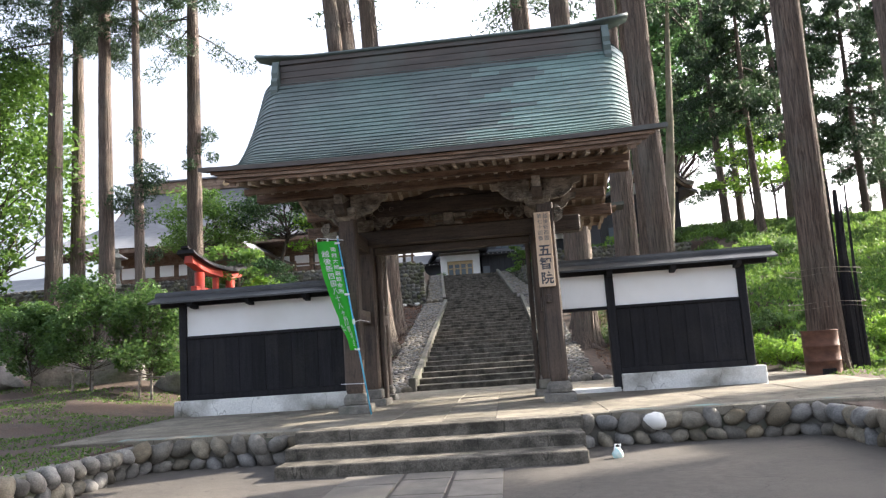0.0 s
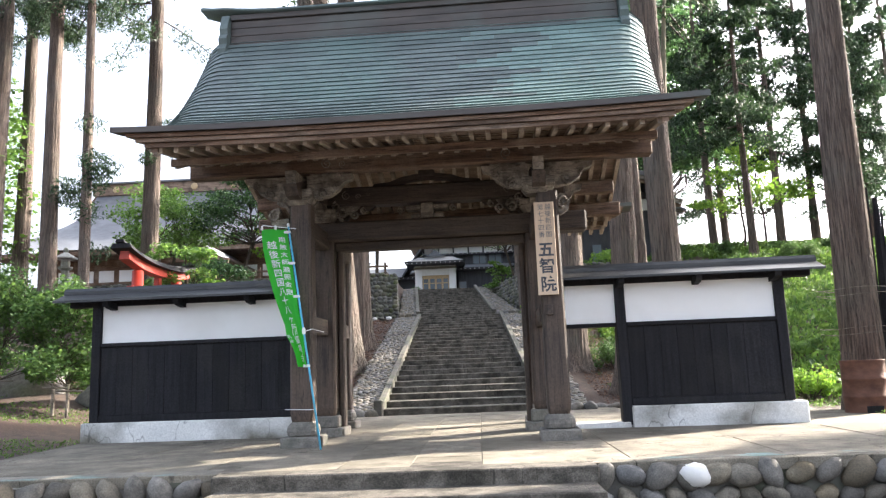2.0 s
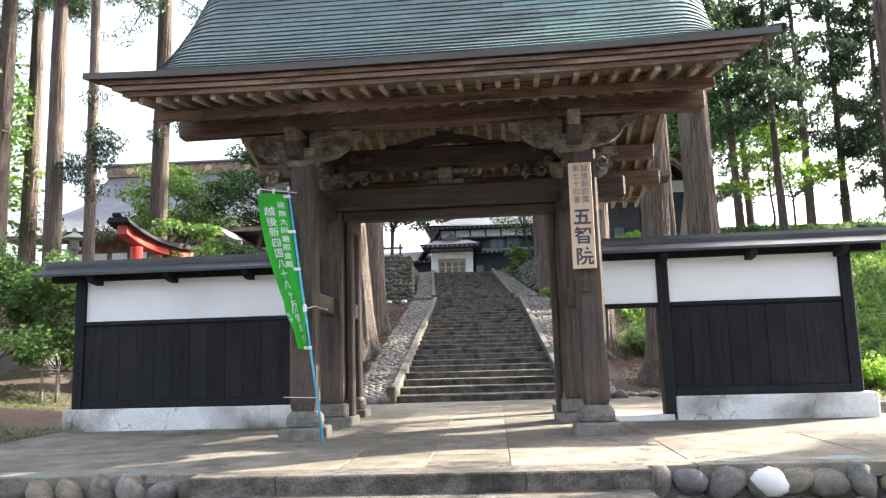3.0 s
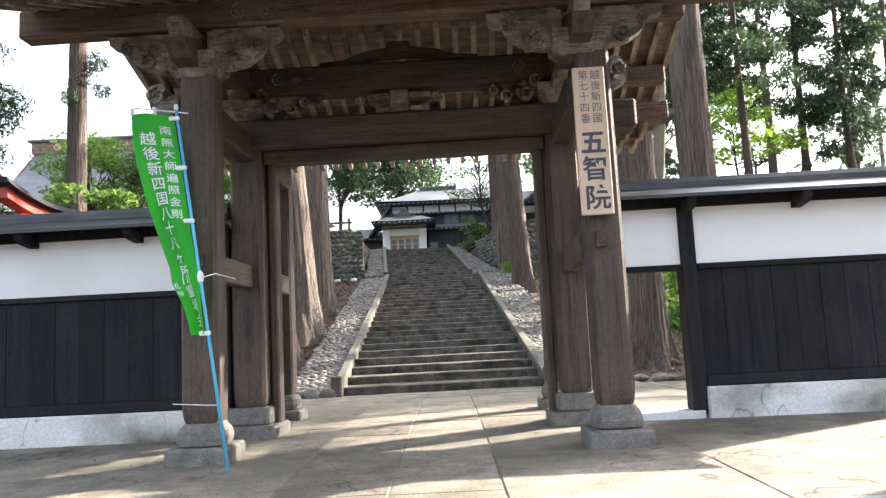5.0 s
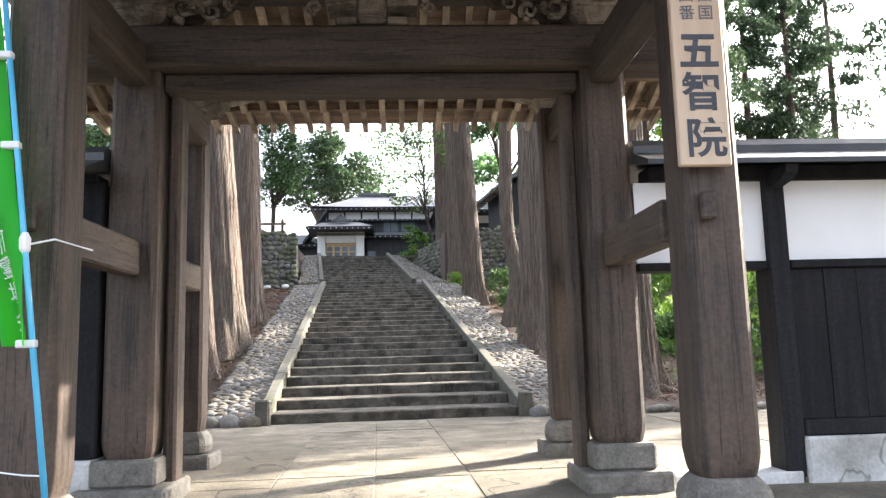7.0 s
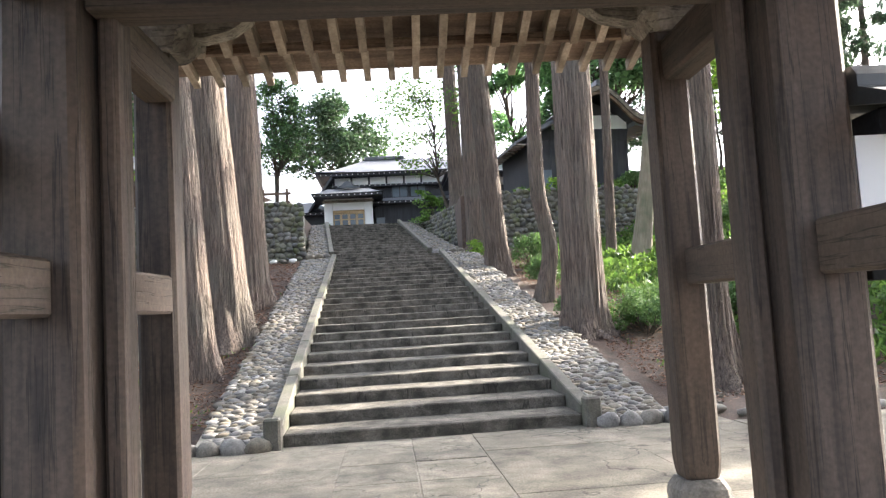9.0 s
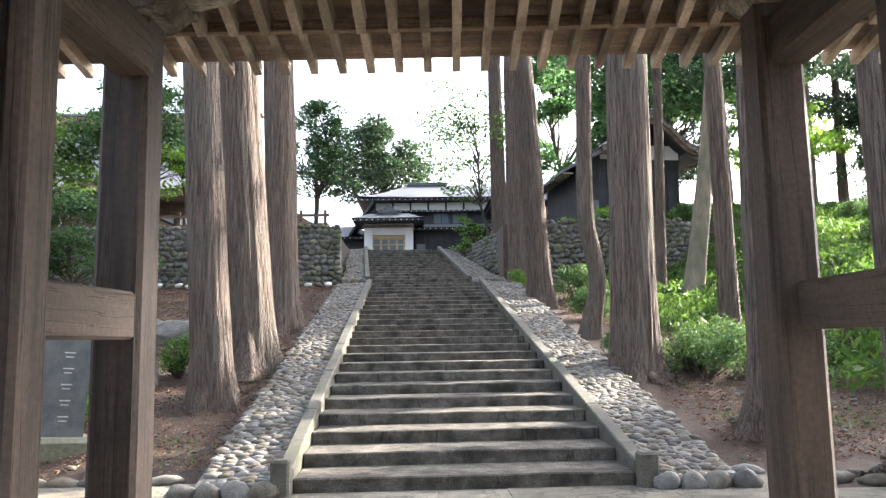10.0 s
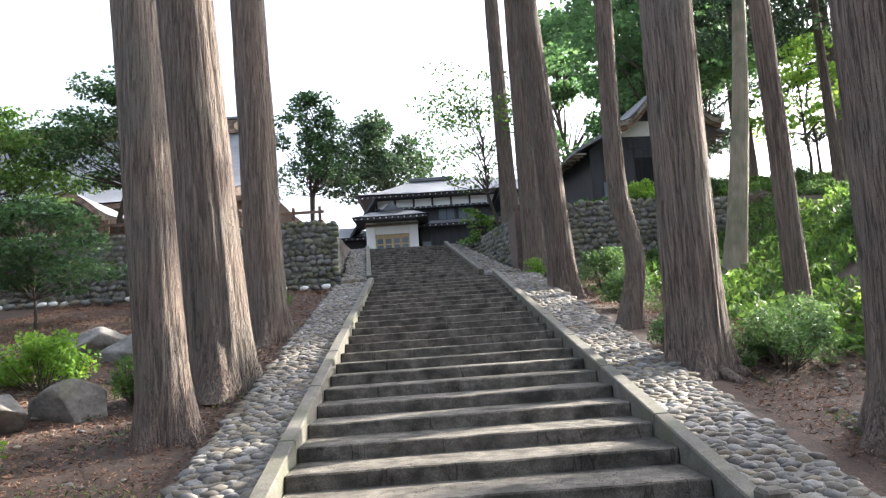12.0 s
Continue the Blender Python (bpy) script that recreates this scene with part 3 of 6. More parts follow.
stairs1 = flight(S1, D1, R1, N1, W1, 1)
stairs2 = flight(S2, D2, R2, N2, W2, 2)
for st, d, r, n, w in ((stairs1, D1, R1, N1, W1), (stairs2, D2, R2, N2, W2)):
    for sd in (-1, 1):
        # sloping kerb, in cast lengths
        L = math.hypot(n * d, n * r)
        segs = 8
        tilt = math.degrees(math.atan2(r, d))
        for i in range(segs):
            bm = add_box(bmesh.new(), -0.085, 0.085, i * L / segs, (i + 1) * L / segs - 0.012, -0.35, 0.10, 0.015)
            ob = part("kerb", bm, M_KERB, st)
            ob.matrix_basis = pose(sd * (w + 0.088), 0.05, 0.16, tilt, 0, 0)
        if st is stairs1:
            post = box("kerb_post", -0.10, 0.10, -0.10, 0.10, -0.05, 0.37, M_KERB, st, 0.025, "short square stone post at the foot of the kerb")
            post.matrix_basis = pose(sd * (w + 0.10), -0.10, 0.0, 0, 0, 4 * sd)

# cobbled ramps beside the stairs
pebbles = [stone_mesh("cobble", 20 + i, (1, 0.68, 0.5)) for i in range(8)]
for s in pebbles:
    s.materials.append(M_COBBLE)


def cobble_ramp(st, sd, d, r, n, w, width0, width1, parts_below, seed):
    L, run = n * r, n * d
    ramp = thing("cobbled_ramp", "sloping strip of grey river cobbles set in mortar beside the stairs", "cobbled ramp", st.matrix_world.copy(), "cobbled strips beside the stairs", "structure")
    bm = bmesh.new()
    rows = []
    for i in range(13):
        t = i / 12
        y = -0.15 + t * (run + 0.2)
        z = 0.15 + r / d * y
        wd = width0 + (width1 - width0) * t
        xa, xb = sd * (w + 0.172), sd * (w + 0.172 + wd)
        rows.append([bm.verts.new(c) for c in ((xa, y, z - 0.02), (xb, y, z - 0.06), (xb + sd * 0.10, y, z - 0.6))])
    for a, b in zip(rows, rows[1:]):
        for k in range(2):
            bm.faces.new((a[k], a[k + 1], b[k + 1], b[k]) if sd > 0 else (a[k + 1], a[k], b[k], b[k + 1]))
    f = rows[0]
    base = [bm.verts.new((v.co.x, v.co.y, -0.3)) for v in f]
    for k in range(2):
        bm.faces.new((f[k], base[k], base[k + 1], f[k + 1]))
    part("mortar_bed", bm, M_MORTAR, ramp)
    rg = random.Random(seed)
    rest = []
    tilt = math.degrees(math.atan2(r, d))
    y = -0.08
    row = 0
    while y < run:
        t = (y + 0.15) / (run + 0.2)
        wd = width0 + (width1 - width0) * t
        x = 0.07 + (0.09 if row % 2 else 0.0)
        while x < wd:
            s = rg.uniform(0.066, 0.108)
            yy = y + rg.uniform(-0.03, 0.03)
            m = scaled(sd * (w + 0.172 + x), yy, 0.15 + r / d * yy - 0.03 - 0.04 * x / wd, s, s * rg.uniform(0.85, 1.15), s * rg.uniform(0.8, 1.1), tilt + rg.uniform(-12, 12), rg.uniform(-14, 14), rg.uniform(-32, 32))
            me = rg.choice(pebbles)
            if y < parts_below:
                put_piece("cobble", me, m, ramp)
            else:
                rest.append((me, m))
            x += s * 1.72
        y += 0.108
        row += 1
    # large end stones along the foot and the outer edge
    x = 0.1
    while x < width0 + 0.1:
        s = rg.uniform(0.13, 0.17)
        put_piece("stone", rg.choice(stones), scaled(sd * (w + 0.172 + x), -0.2, 0.05, s, s * 0.9, s * 1.2, rg.uniform(-10, 10), 0, rg.uniform(-20, 20)), ramp)
        x += s * 1.9
    if rest:
        joined("cobbles", rest, M_COBBLES, ramp)
    return ramp


cobble_ramp(stairs1, -1, D1, R1, N1, W1, 0.85, 1.0, 3.0, 11)
cobble_ramp(stairs1, 1, D1, R1, N1, W1, 0.95, 1.15, 2.8, 12)
cobble_ramp(stairs2, -1, D2, R2, N2, W2, 0.75, 0.7, 0.0, 13)
cobble_ramp(stairs2, 1, D2, R2, N2, W2, 1.1, 0.5, 0.0, 14)
box("landing", -3.2, 0.95, 37.9, 38.5, 3.6, 4.10, M_STEP, None, 0.01)
tagged(bpy.data.objects["landing"], "narrow concrete landing where the stairs bend", "landing", "", "structure")
top = part("upper_court", wedge_floor(bmesh.new(), -6, 6, 48.7, 58.0, 0.3), M_CONCRETE, None, "pale concrete court before the house")
for v in top.data.vertices:
    v.co.z += 6.46 - floor_z(v.co.y)
tagged(top, category="pavement", kind="structure")

# edging stones of the court
edge = thing("edging_row", "row of low rounded edging stones along the court", "edging stones", None, "", "structure")
rng = random.Random(3)
for x in list(np.arange(2.35, 6.2, 0.36)) + list(np.arange(-6.4, -3.6, 0.36)):
    put_piece("stone", rng.choice(stones), scaled(x, 20.5 - (0.75 * ease(2.2, 3.6, x) if x > 0 else 0) + rng.uniform(-0.04, 0.04), 0.66, 0.2, 0.13, 0.1, 0, 0, rng.uniform(-12, 12)), edge)

# ---- retaining walls of river stone ----
wall_stones = [stone_mesh("stone", 40 + i, (1, 0.62, 0.82)) for i in range(8)]
for s in wall_stones:
    s.materials.append(M_WALLSTONE)


def stone_wall(name, a, b, z0a, z0b, z1a, z1b, parts_from, parts_to, seed, size=0.132):
    """A battered wall of stones from a to b; the stones look to the right of the way a to b."""
    a, b = Vector(a), Vector(b)
    n = (b - a).length
    w = thing(name, "dry-looking retaining wall of rounded mossy river stones", "stone wall", Matrix.Translation((a.x, a.y, 0)) @ Matrix.Rotation(math.atan2(b.y - a.y, b.x - a.x), 4, "Z"), "", "structure")
    bm = bmesh.new()
    vs = [bm.verts.new(c) for c in ((0, 0.02, z0a - 0.8), (n, 0.02, z0b - 0.8), (n, 0.27, z1b - 0.06), (0, 0.27, z1a - 0.06), (0, 0.75, z0a - 0.8), (n, 0.75, z0b - 0.8), (n, 0.75, z1b - 0.06), (0, 0.75, z1a - 0.06))]
    for q in ((0, 1, 2, 3), (3, 2, 6, 7), (5, 4, 7, 6), (4, 0, 3, 7), (1, 5, 6, 2)):
        bm.faces.new([vs[i] for i in q])
    part("wall_core", bm, M_MORTAR, w)
    rg = random.Random(seed)
    rest = []
    z = min(z0a, z0b) - 0.1
    row = 0
    count = 0
    while z < max(z1a, z1b):
        x = (row % 2) * size
        while x < n:
            s = size * rg.uniform(0.72, 1.22)
            t = x / n
            lo, hi = z0a + (z0b - z0a) * t, z1a + (z1b - z1a) * t
            if lo - 0.15 < z < hi - 0.02:
                v = 0.25 * (z - lo) / max(0.3, hi - lo)
                m = scaled(x + rg.uniform(-0.03, 0.03), v + 0.03, z + rg.uniform(-0.05, 0.05), s, s * 0.95, s * rg.uniform(0.75, 1.05), 0, rg.uniform(-50, 50), rg.uniform(-8, 8))
                me = rg.choice(wall_stones)
                if parts_from <= x <= parts_to and count < 150:
                    put_piece("stone", me, m, w)
                    count += 1
                else:
                    rest.append((me, m))
            x += s * 1.7
        z += size * 1.42
        row += 1
    if rest:
        joined("stones", rest, M_WALLSTONES, w)
    return w


stone_wall("wall_terrace_left", (-42, 38.9), (-4.1, 38.9), 4.1, 4.1, 6.45, 6.3, 34.5, 37.9, 21)
stone_wall("wall_stairs_left", (-4.12, 39.42), (-4.95, 49.6), 4.1, 6.4, 6.3, 6.75, 0, 3, 22)
stone_wall("wall_terrace_right", (2.35, 39.5), (9.6, 39.5), 4.1, 4.6, 6.5, 6.45, 0, 5, 23)
w = stone_wall("wall_stairs_right", (0.35, 49.6), (2.34, 39.9), 6.4, 4.1, 6.65, 6.5, 5, 10.4, 24)
# corner stones where the two walls meet
rng = random.Random(31)
for i in range(12):
    z = 4.15 + i * 0.2
    put_piece("stone", rng.choice(wall_stones), scaled(10.12 + rng.uniform(-0.04, 0.04) - 0.016 * i, 0.04 + 0.018 * i, z, 0.20, 0.24, 0.15, 0, rng.uniform(-15, 15), rng.uniform(0, 90)), w)
# row of pale stones and a dark pipe at the foot of the terrace wall
row = thing("stone_row", "row of small white stones along the foot of the wall", "edging stones", None, "", "structure")
rng = random.Random(9)
for x in np.arange(-17, -4.3, 0.34):
    put_piece("stone", pale if rng.random() < 0.6 else rng.choice(stones), scaled(x, 38.2, 4.1 + rng.uniform(-0.02, 0.03), 0.15, 0.12, 0.12, 0, rng.uniform(-20, 20), rng.uniform(-20, 20)), row)

# ---- the gate ----
G = pose(-0.95, 14.45, 0, 0, 0, -2.0)
gate = thing("temple_gate", "old dark timber temple gate with a patinated copper roof", "gate", G)
XP = 1.70                                   # posts stand this far from the middle line


def post(name, x, y, w, z0, z1, label=""):
    bm = bmesh.new()
    h, c = w / 2, w * 0.10
    rings = []
    for z, k in ((z0, 0.84), (z0 + 0.05, 0.93), (z0 + 0.13, 1.0), ((z0 + z1) / 2, 0.99), (z1, 0.94)):
        a, b = h * k, (h - c) * k
        rings.append([bm.verts.new((x + u, y + v, z)) for u, v in ((-b, -a), (b, -a), (a, -b), (a, b), (b, a), (-b, a), (-a, b), (-a, -b))])
    for r0, r1 in zip(rings, rings[1:]):
        for i in range(8):
            j = (i + 1) % 8
            bm.faces.new((r0[i], r0[j], r1[j], r1[i]))
    bm.faces.new(rings[0][::-1])
    bm.faces.new(rings[-1])
    return part(name, bm, M_WOOD_Z, gate, label)


def base_stone(x, y, w, pot, z=0.56):
    bm = add_box(bmesh.new(), x - w / 2, x + w / 2, y - w / 2, y + w / 2, z - 0.1, z + 0.15, 0.02)
    if pot:
        k = w / 0.53
        lathe([(k * r, z) for r, z in ((0.165, 0.14), (0.205, 0.165), (0.218, 0.22), (0.205, 0.28), (0.17, 0.325), (0.155, 0.34))], 24, bm, (x, y, z), 0.55)
    else:
        add_box(bm, x - w / 2 + 0.09, x + w / 2 - 0.09, y - w / 2 + 0.09, y + w / 2 - 0.09, z + 0.15, z + 0.33, 0.02)
    part("base_stone", bm, M_BASESTONE, gate, "grey stone pillar base")


for s in (-1, 1):
    xf = s * XP + (0.11 if s > 0 else 0.04)
    base_stone(xf, -1.50, 0.53, True)
    post("pillar", xf, -1.50, 0.31, 0.89, 3.92)
    base_stone(s * XP, 0.05, 0.62, False)
    post("pillar", s * XP, 0.05, 0.345, 0.88, 4.20)
    base_stone(s * XP - 0.045, 1.60, 0.46, True)
    post("pillar", s * XP - 0.045, 1.60, 0.25, 0.89, 3.85)
    # door jamb inside each main pillar
    box("door_jamb", s * (XP - 0.235) - 0.045, s * (XP - 0.235) + 0.045, 0.06, 0.26, 0.60, 3.52, M_WOOD_Z, gate, 0.02)
    # level ties between the pillars
    box("tie_beam", s * XP - 0.07, s * XP + 0.07, -1.34, -0.13, 2.13, 2.375, M_WOOD_Y, gate, 0.015)
    box("tie_beam", s * XP - 0.07, s * XP + 0.07, 0.23, 1.45, 2.14, 2.375, M_WOOD_Y, gate, 0.015)
    box("tie_end", s * XP + 0.02, s * XP + 0.10, -1.71, -1.66, 2.20, 2.34, M_WOOD_Y, gate, 0.01)
    box("tie_end", s * XP - 0.08, s * XP + 0.00, 1.75, 1.80, 2.20, 2.34, M_WOOD_Y, gate, 0.01)
    # upper cross beams, front to back
    box("cross_beam", s * XP - 0.10, s * XP + 0.10, -1.42, 1.52, 3.50, 3.78, M_WOOD_Y, gate, 0.02)
    bm = prism_x([(-2.02, 4.12), (-1.9, 3.98), (-1.5, 3.95), (-1.0, 4.10), (0, 4.25), (1.0, 4.10), (1.6, 3.95), (2.0, 3.98), (2.1, 4.12), (1.5, 4.30), (0, 4.55), (-1.5, 4.30)], s * XP - 0.09, s * XP + 0.09)
    part("rainbow_beam", bm, M_WOOD_Y, gate)

# lintels
box("lintel", -2.5, 2.5, -0.20, 0.16, 3.62, 3.93, M_WOOD_X, gate, 0.03)
box("lower_lintel", -1.52, 1.52, -0.04, 0.18, 3.48, 3.615, M_WOOD_X, gate, 0.01)
box("inner_beam", -2.2, 2.2, -0.17, 0.13, 4.20, 4.50, M_WOOD_X, gate, 0.03)
for y, z, nm in ((-1.50, 4.375, "front_purlin"), (1.60, 4.16, "rear_purlin")):
    box(nm, -3.3, 3.3, y - 0.10, y + 0.10, z, z + (0.265 if y < 0 else 0.24), M_EAVE, gate, 0.02)


# carved brackets on the pillar heads
def bracket(x, y, z):
    bm = bmesh.new()
    add_box(bm, x - 0.23, x + 0.23, y - 0.23, y + 0.23, z + 0.10, z + 0.22, 0.015)
    lathe([(0.16, 0.0), (0.21, 0.06), (0.23, 0.10)], 16, bm, (x, y, z), 0.8)
    part("bearing_block", bm, M_CARVED, gate, "bleached carved bearing block")
    for dx in (-1, 1):
        o = [(0.0, 0.06), (0.16, 0.04), (0.34, 0.08), (0.46, 0.16), (0.52, 0.26), (0.64, 0.30), (0.66, 0.38), (0.0, 0.38)]
        bm = prism([(x + dx * (0.12 + u), z + 0.06 + v) for u, v in o], y - 0.075, y + 0.075)
        part("bracket_arm", bm, M_CARVED, gate)
    o = [(-0.5, 0.30), (-0.42, 0.16), (-0.25, 0.10), (0.25, 0.10), (0.42, 0.16), (0.5, 0.30), (0.5, 0.38), (-0.5, 0.38)]
    part("bracket_arm", prism_x([(y + u, z + 0.04 + v) for u, v in o], x - 0.07, x + 0.07), M_CARVED, gate)


for s in (-1, 1):
    bracket(s * XP, -1.50, 3.90)
    bracket(s * XP, 1.60, 3.83)
    bracket(s * XP, -0.02, 3.93)
    # carved nosing that turns outwards beside the pillar head
    o = [(0.15, 3.62), (0.30, 3.60), (0.40, 3.66), (0.43, 3.78), (0.38, 3.88), (0.29, 3.90), (0.27, 3.83), (0.32, 3.78), (0.29, 3.72), (0.15, 3.74)]
    part("carved_nosing", prism([(s * (XP + u), z) for u, z in o], -1.56, -1.44), M_CARVED, gate, "carved scroll nosing")
    # scroll braces under the front and inner beams
    for y in (-1.50, -0.02):
        zt = 4.37 if y < -1 else 4.20
        o = [(0.16, zt), (1.02, zt), (0.94, zt - 0.07), (0.80, zt - 0.06), (0.70, zt - 0.13), (0.54, zt - 0.13), (0.44, zt - 0.22), (0.30, zt - 0.20), (0.22, zt - 0.32), (0.16, zt - 0.36)]
        o = [(0.16 + (u - 0.16) * (0.58 if y < -1 else 0.8), z) for u, z in o]
        part("scroll_brace", prism([(s * (XP - u), z) for u, z in o], y - 0.05, y + 0.05), M_CARVED if y < -1 else M_WOOD_X, gate)
# frog-leg struts on the lintel and the inner beam
for z0, sc, y in ((4.505, 0.95, -0.02),):
    o = [(-0.62, 0), (-0.60, 0.07), (-0.42, 0.10), (-0.30, 0.20), (-0.14, 0.26), (0.14, 0.26), (0.30, 0.20), (0.42, 0.10), (0.60, 0.07), (0.62, 0), (0.34, 0), (0.22, 0.10), (0, 0.14), (-0.22, 0.10), (-0.34, 0)]
    bm = prism([(u * sc * 1.5, z0 + v * sc * 0.7) for u, v in o], y - 0.07, y + 0.07)
    add_box(bm, -0.13, 0.13, y - 0.12, y + 0.12, z0 + 0.14 * sc, z0 + 0.24 * sc, 0.015)
    part("frog_leg_strut", bm, M_WOOD_X, gate, "carved frog-leg strut")


def scroll(x, y, z, size, side, turns=1.6, thick=0.2, name="carved_scroll"):
    """A carved spiral in the upright plane, thinning towards its eye."""
    pts, rad = [], []
    for k in range(30):
        f = k / 29
        a = side * (math.pi * 0.5 + f * turns * 2 * math.pi)
        r = size * (1 - 0.78 * f)
        pts.append(Vector((x + r * math.cos(a), y - 0.03 * size * f, z + r * math.sin(a))))
        rad.append(size * thick * (1 - 0.45 * f))
    return part(name, tube(bmesh.new(), pts, rad, 7), M_CARVED, gate, "", True)


for s in (-1, 1):
    # clouds and scrolls at the beam ends between lintel and inner beam
    for dx, z, size, side in ((1.36, 4.07, 0.105, s), (1.16, 4.04, 0.075, -s), (1.47, 4.20, 0.07, -s), (1.02, 4.11, 0.055, s)):
        scroll(s * dx, -0.16, z, size, side, 1.4, 0.30)
    # carved swirls along the faces of the beams
    for dx, z, size, side in ((1.30, 4.36, 0.075, -s), (1.10, 4.34, 0.05, s), (0.94, 4.37, 0.035, -s)):
        scroll(s * dx, -0.172, z, size, side, 1.5, 0.12, "carved_swirl")
    for dx, z, size, side in ((1.28, 4.50, 0.08, -s), (1.05, 4.48, 0.05, s)):
        scroll(s * dx, -1.602, z, size, side, 1.5, 0.12, "carved_swirl")
    # scrolls on the front pillar heads, turned outwards and inwards
    for dx, z, size, side in ((0.34, 3.77, 0.085, -s), (0.40, 4.10, 0.08, -s), (0.60, 4.22, 0.06, -s), (-0.36, 4.06, 0.08, s), (-0.58, 4.18, 0.06, s)):
        scroll(s * (XP + dx), -1.585, z, size, side, 1.3, 0.26)
# middle bracket between the lintel and the inner beam
box("bearing_block", -0.10, 0.10, -0.20, 0.12, 3.94, 4.18, M_CARVED, gate, 0.02, "bleached carved bearing block")
for z0, z1, w in ((3.94, 4.0, 0.26), (4.08, 4.15, 0.34)):
    for s in (-1, 1):
        box("bracket_arm", min(s * 0.105, s * w), max(s * 0.105, s * w), -0.17, 0.08, z0, z1, M_CARVED, gate, 0.012)
for s in (-1, 1):
    scroll(s * 0.42, -0.12, 4.09, 0.06, s, 1.3, 0.3)

# roof
EAVE, RIDGE, HALF = 3.05, 7.34, 3.72


def roof_z(u, v):
    """Top of the roof at u along the ridge and v from the ridge line (front negative)."""
    s = min(1.0, abs(v) / EAVE)
    low = 4.64 if v < 0 else 4.50
    z = low + (RIDGE - low) * (1 - s) ** 1.34
    a = abs(u)
    if a > 3.3:
        z -= 0.26 * ((a - 3.3) / 0.42) ** 2.2 * (1 - s) ** 0.5
    z += 0.05 * (a / HALF) ** 3 * s
    return z


def soffit_z(v):
    a = abs(v)
    if v < 0:
        return 5.32 - 0.385 * a if a < 1.75 else 4.646 - 0.155 * (a - 1.75)
    return 5.07 - 0.345 * a if a < 1.75 else 4.466 - 0.21 * (a - 1.75)


def roof_x(u, v):
    """The verge draws in down the slope and flares out again at the eave."""
    s = min(1.0, abs(v) / EAVE)
    return u / HALF * (3.63 - 0.36 * min(s, 0.86) / 0.86 + 0.45 * max(0.0, (s - 0.86) / 0.14) ** 1.6)


rows_n = 25
vs = [-EAVE * i / rows_n for i in range(rows_n + 1)]
rng = random.Random(5)
for i in range(rows_n):
    va, vb = vs[i], vs[i + 1]
    cuts = [-HALF] + [-HALF + (j + (0.5 if i % 2 else 0.15)) * (2 * HALF / 12) + rng.uniform(-0.08, 0.08) for j in range(12)] + [HALF]
    for c0, c1 in zip(cuts, cuts[1:]):
        us = np.linspace(c0 + 0.002, c1 - 0.002, 5)
        V, F = [], []
        for v, lift in ((va + 0.02, 0.002), (vb, 0.026), (vb + 0.02, -0.004)):
            V += [(roof_x(u, v), v, roof_z(u, v) + lift) for u in us]
        for r in range(2):
            F += [(r * 5 + k, r * 5 + k + 1, (r + 1) * 5 + k + 1, (r + 1) * 5 + k) for k in range(4)]
        me = bpy.data.meshes.new("copper_sheet")
        me.from_pydata(V, [], [f[::-1] for f in F])
        part_mesh("copper_sheet", me, M_PATINA if c0 > 1.3 + rng.uniform(-0.9, 0.7) else M_COPPER, gate)
us = np.linspace(-HALF, HALF, 41)
vv = np.linspace(0, EAVE, 24)
P = np.array([[(roof_x(u, v), v, roof_z(u, v)) for u in us] for v in vv])
part_mesh("rear_roof", grid_mesh("rear_roof", P), M_COPPER, gate, "rear slope of patinated copper", True)
# thick body between the copper and the soffit
P = np.array([[(roof_x(u, v) * 0.995, v, roof_z(u, v) - 0.03) for u in us] for v in np.linspace(-EAVE + 0.04, EAVE - 0.04, 40)])
part_mesh("roof_bed", grid_mesh("roof_bed", P), M_SOFFIT, gate, "", True)
for v in (-1, 1):
    e = v * EAVE
    for dz0, dz1, inset, mt, nm in ((-0.050, 0.022, -0.02, M_RIDGE, "eave_edge"), (-0.10, -0.053, 0.04, M_EAVE, "eave_board"), (-0.155, -0.103, 0.08, M_SOFFIT, "eave_board"), (-0.215, -0.158, 0.12, M_EAVE, "eave_board")):
        bm = bmesh.new()
        rows = []
        hw = HALF - (0.0 if inset < 0 else 0.08 + inset * 2.6)
        for u in np.linspace(-hw, hw, 25):
            z = roof_z(u, e)
            y0, y1 = e - v * inset, e - v * (inset + 0.35)
            rows.append([bm.verts.new(c) for c in ((u, y0, z + dz1), (u, y0, z + dz0), (u, y1, z + dz0 + 0.06), (u, y1, z + dz1 + 0.06))])
        for a, b in zip(rows, rows[1:]):
            for k in range(4):
                j = (k + 1) % 4
                bm.faces.new((a[k], b[k], b[j], a[j]))
        bm.faces.new(rows[0])
        bm.faces.new(rows[-1][::-1])
        bmesh.ops.recalc_face_normals(bm, faces=bm.faces)
        part(nm, bm, mt, gate)
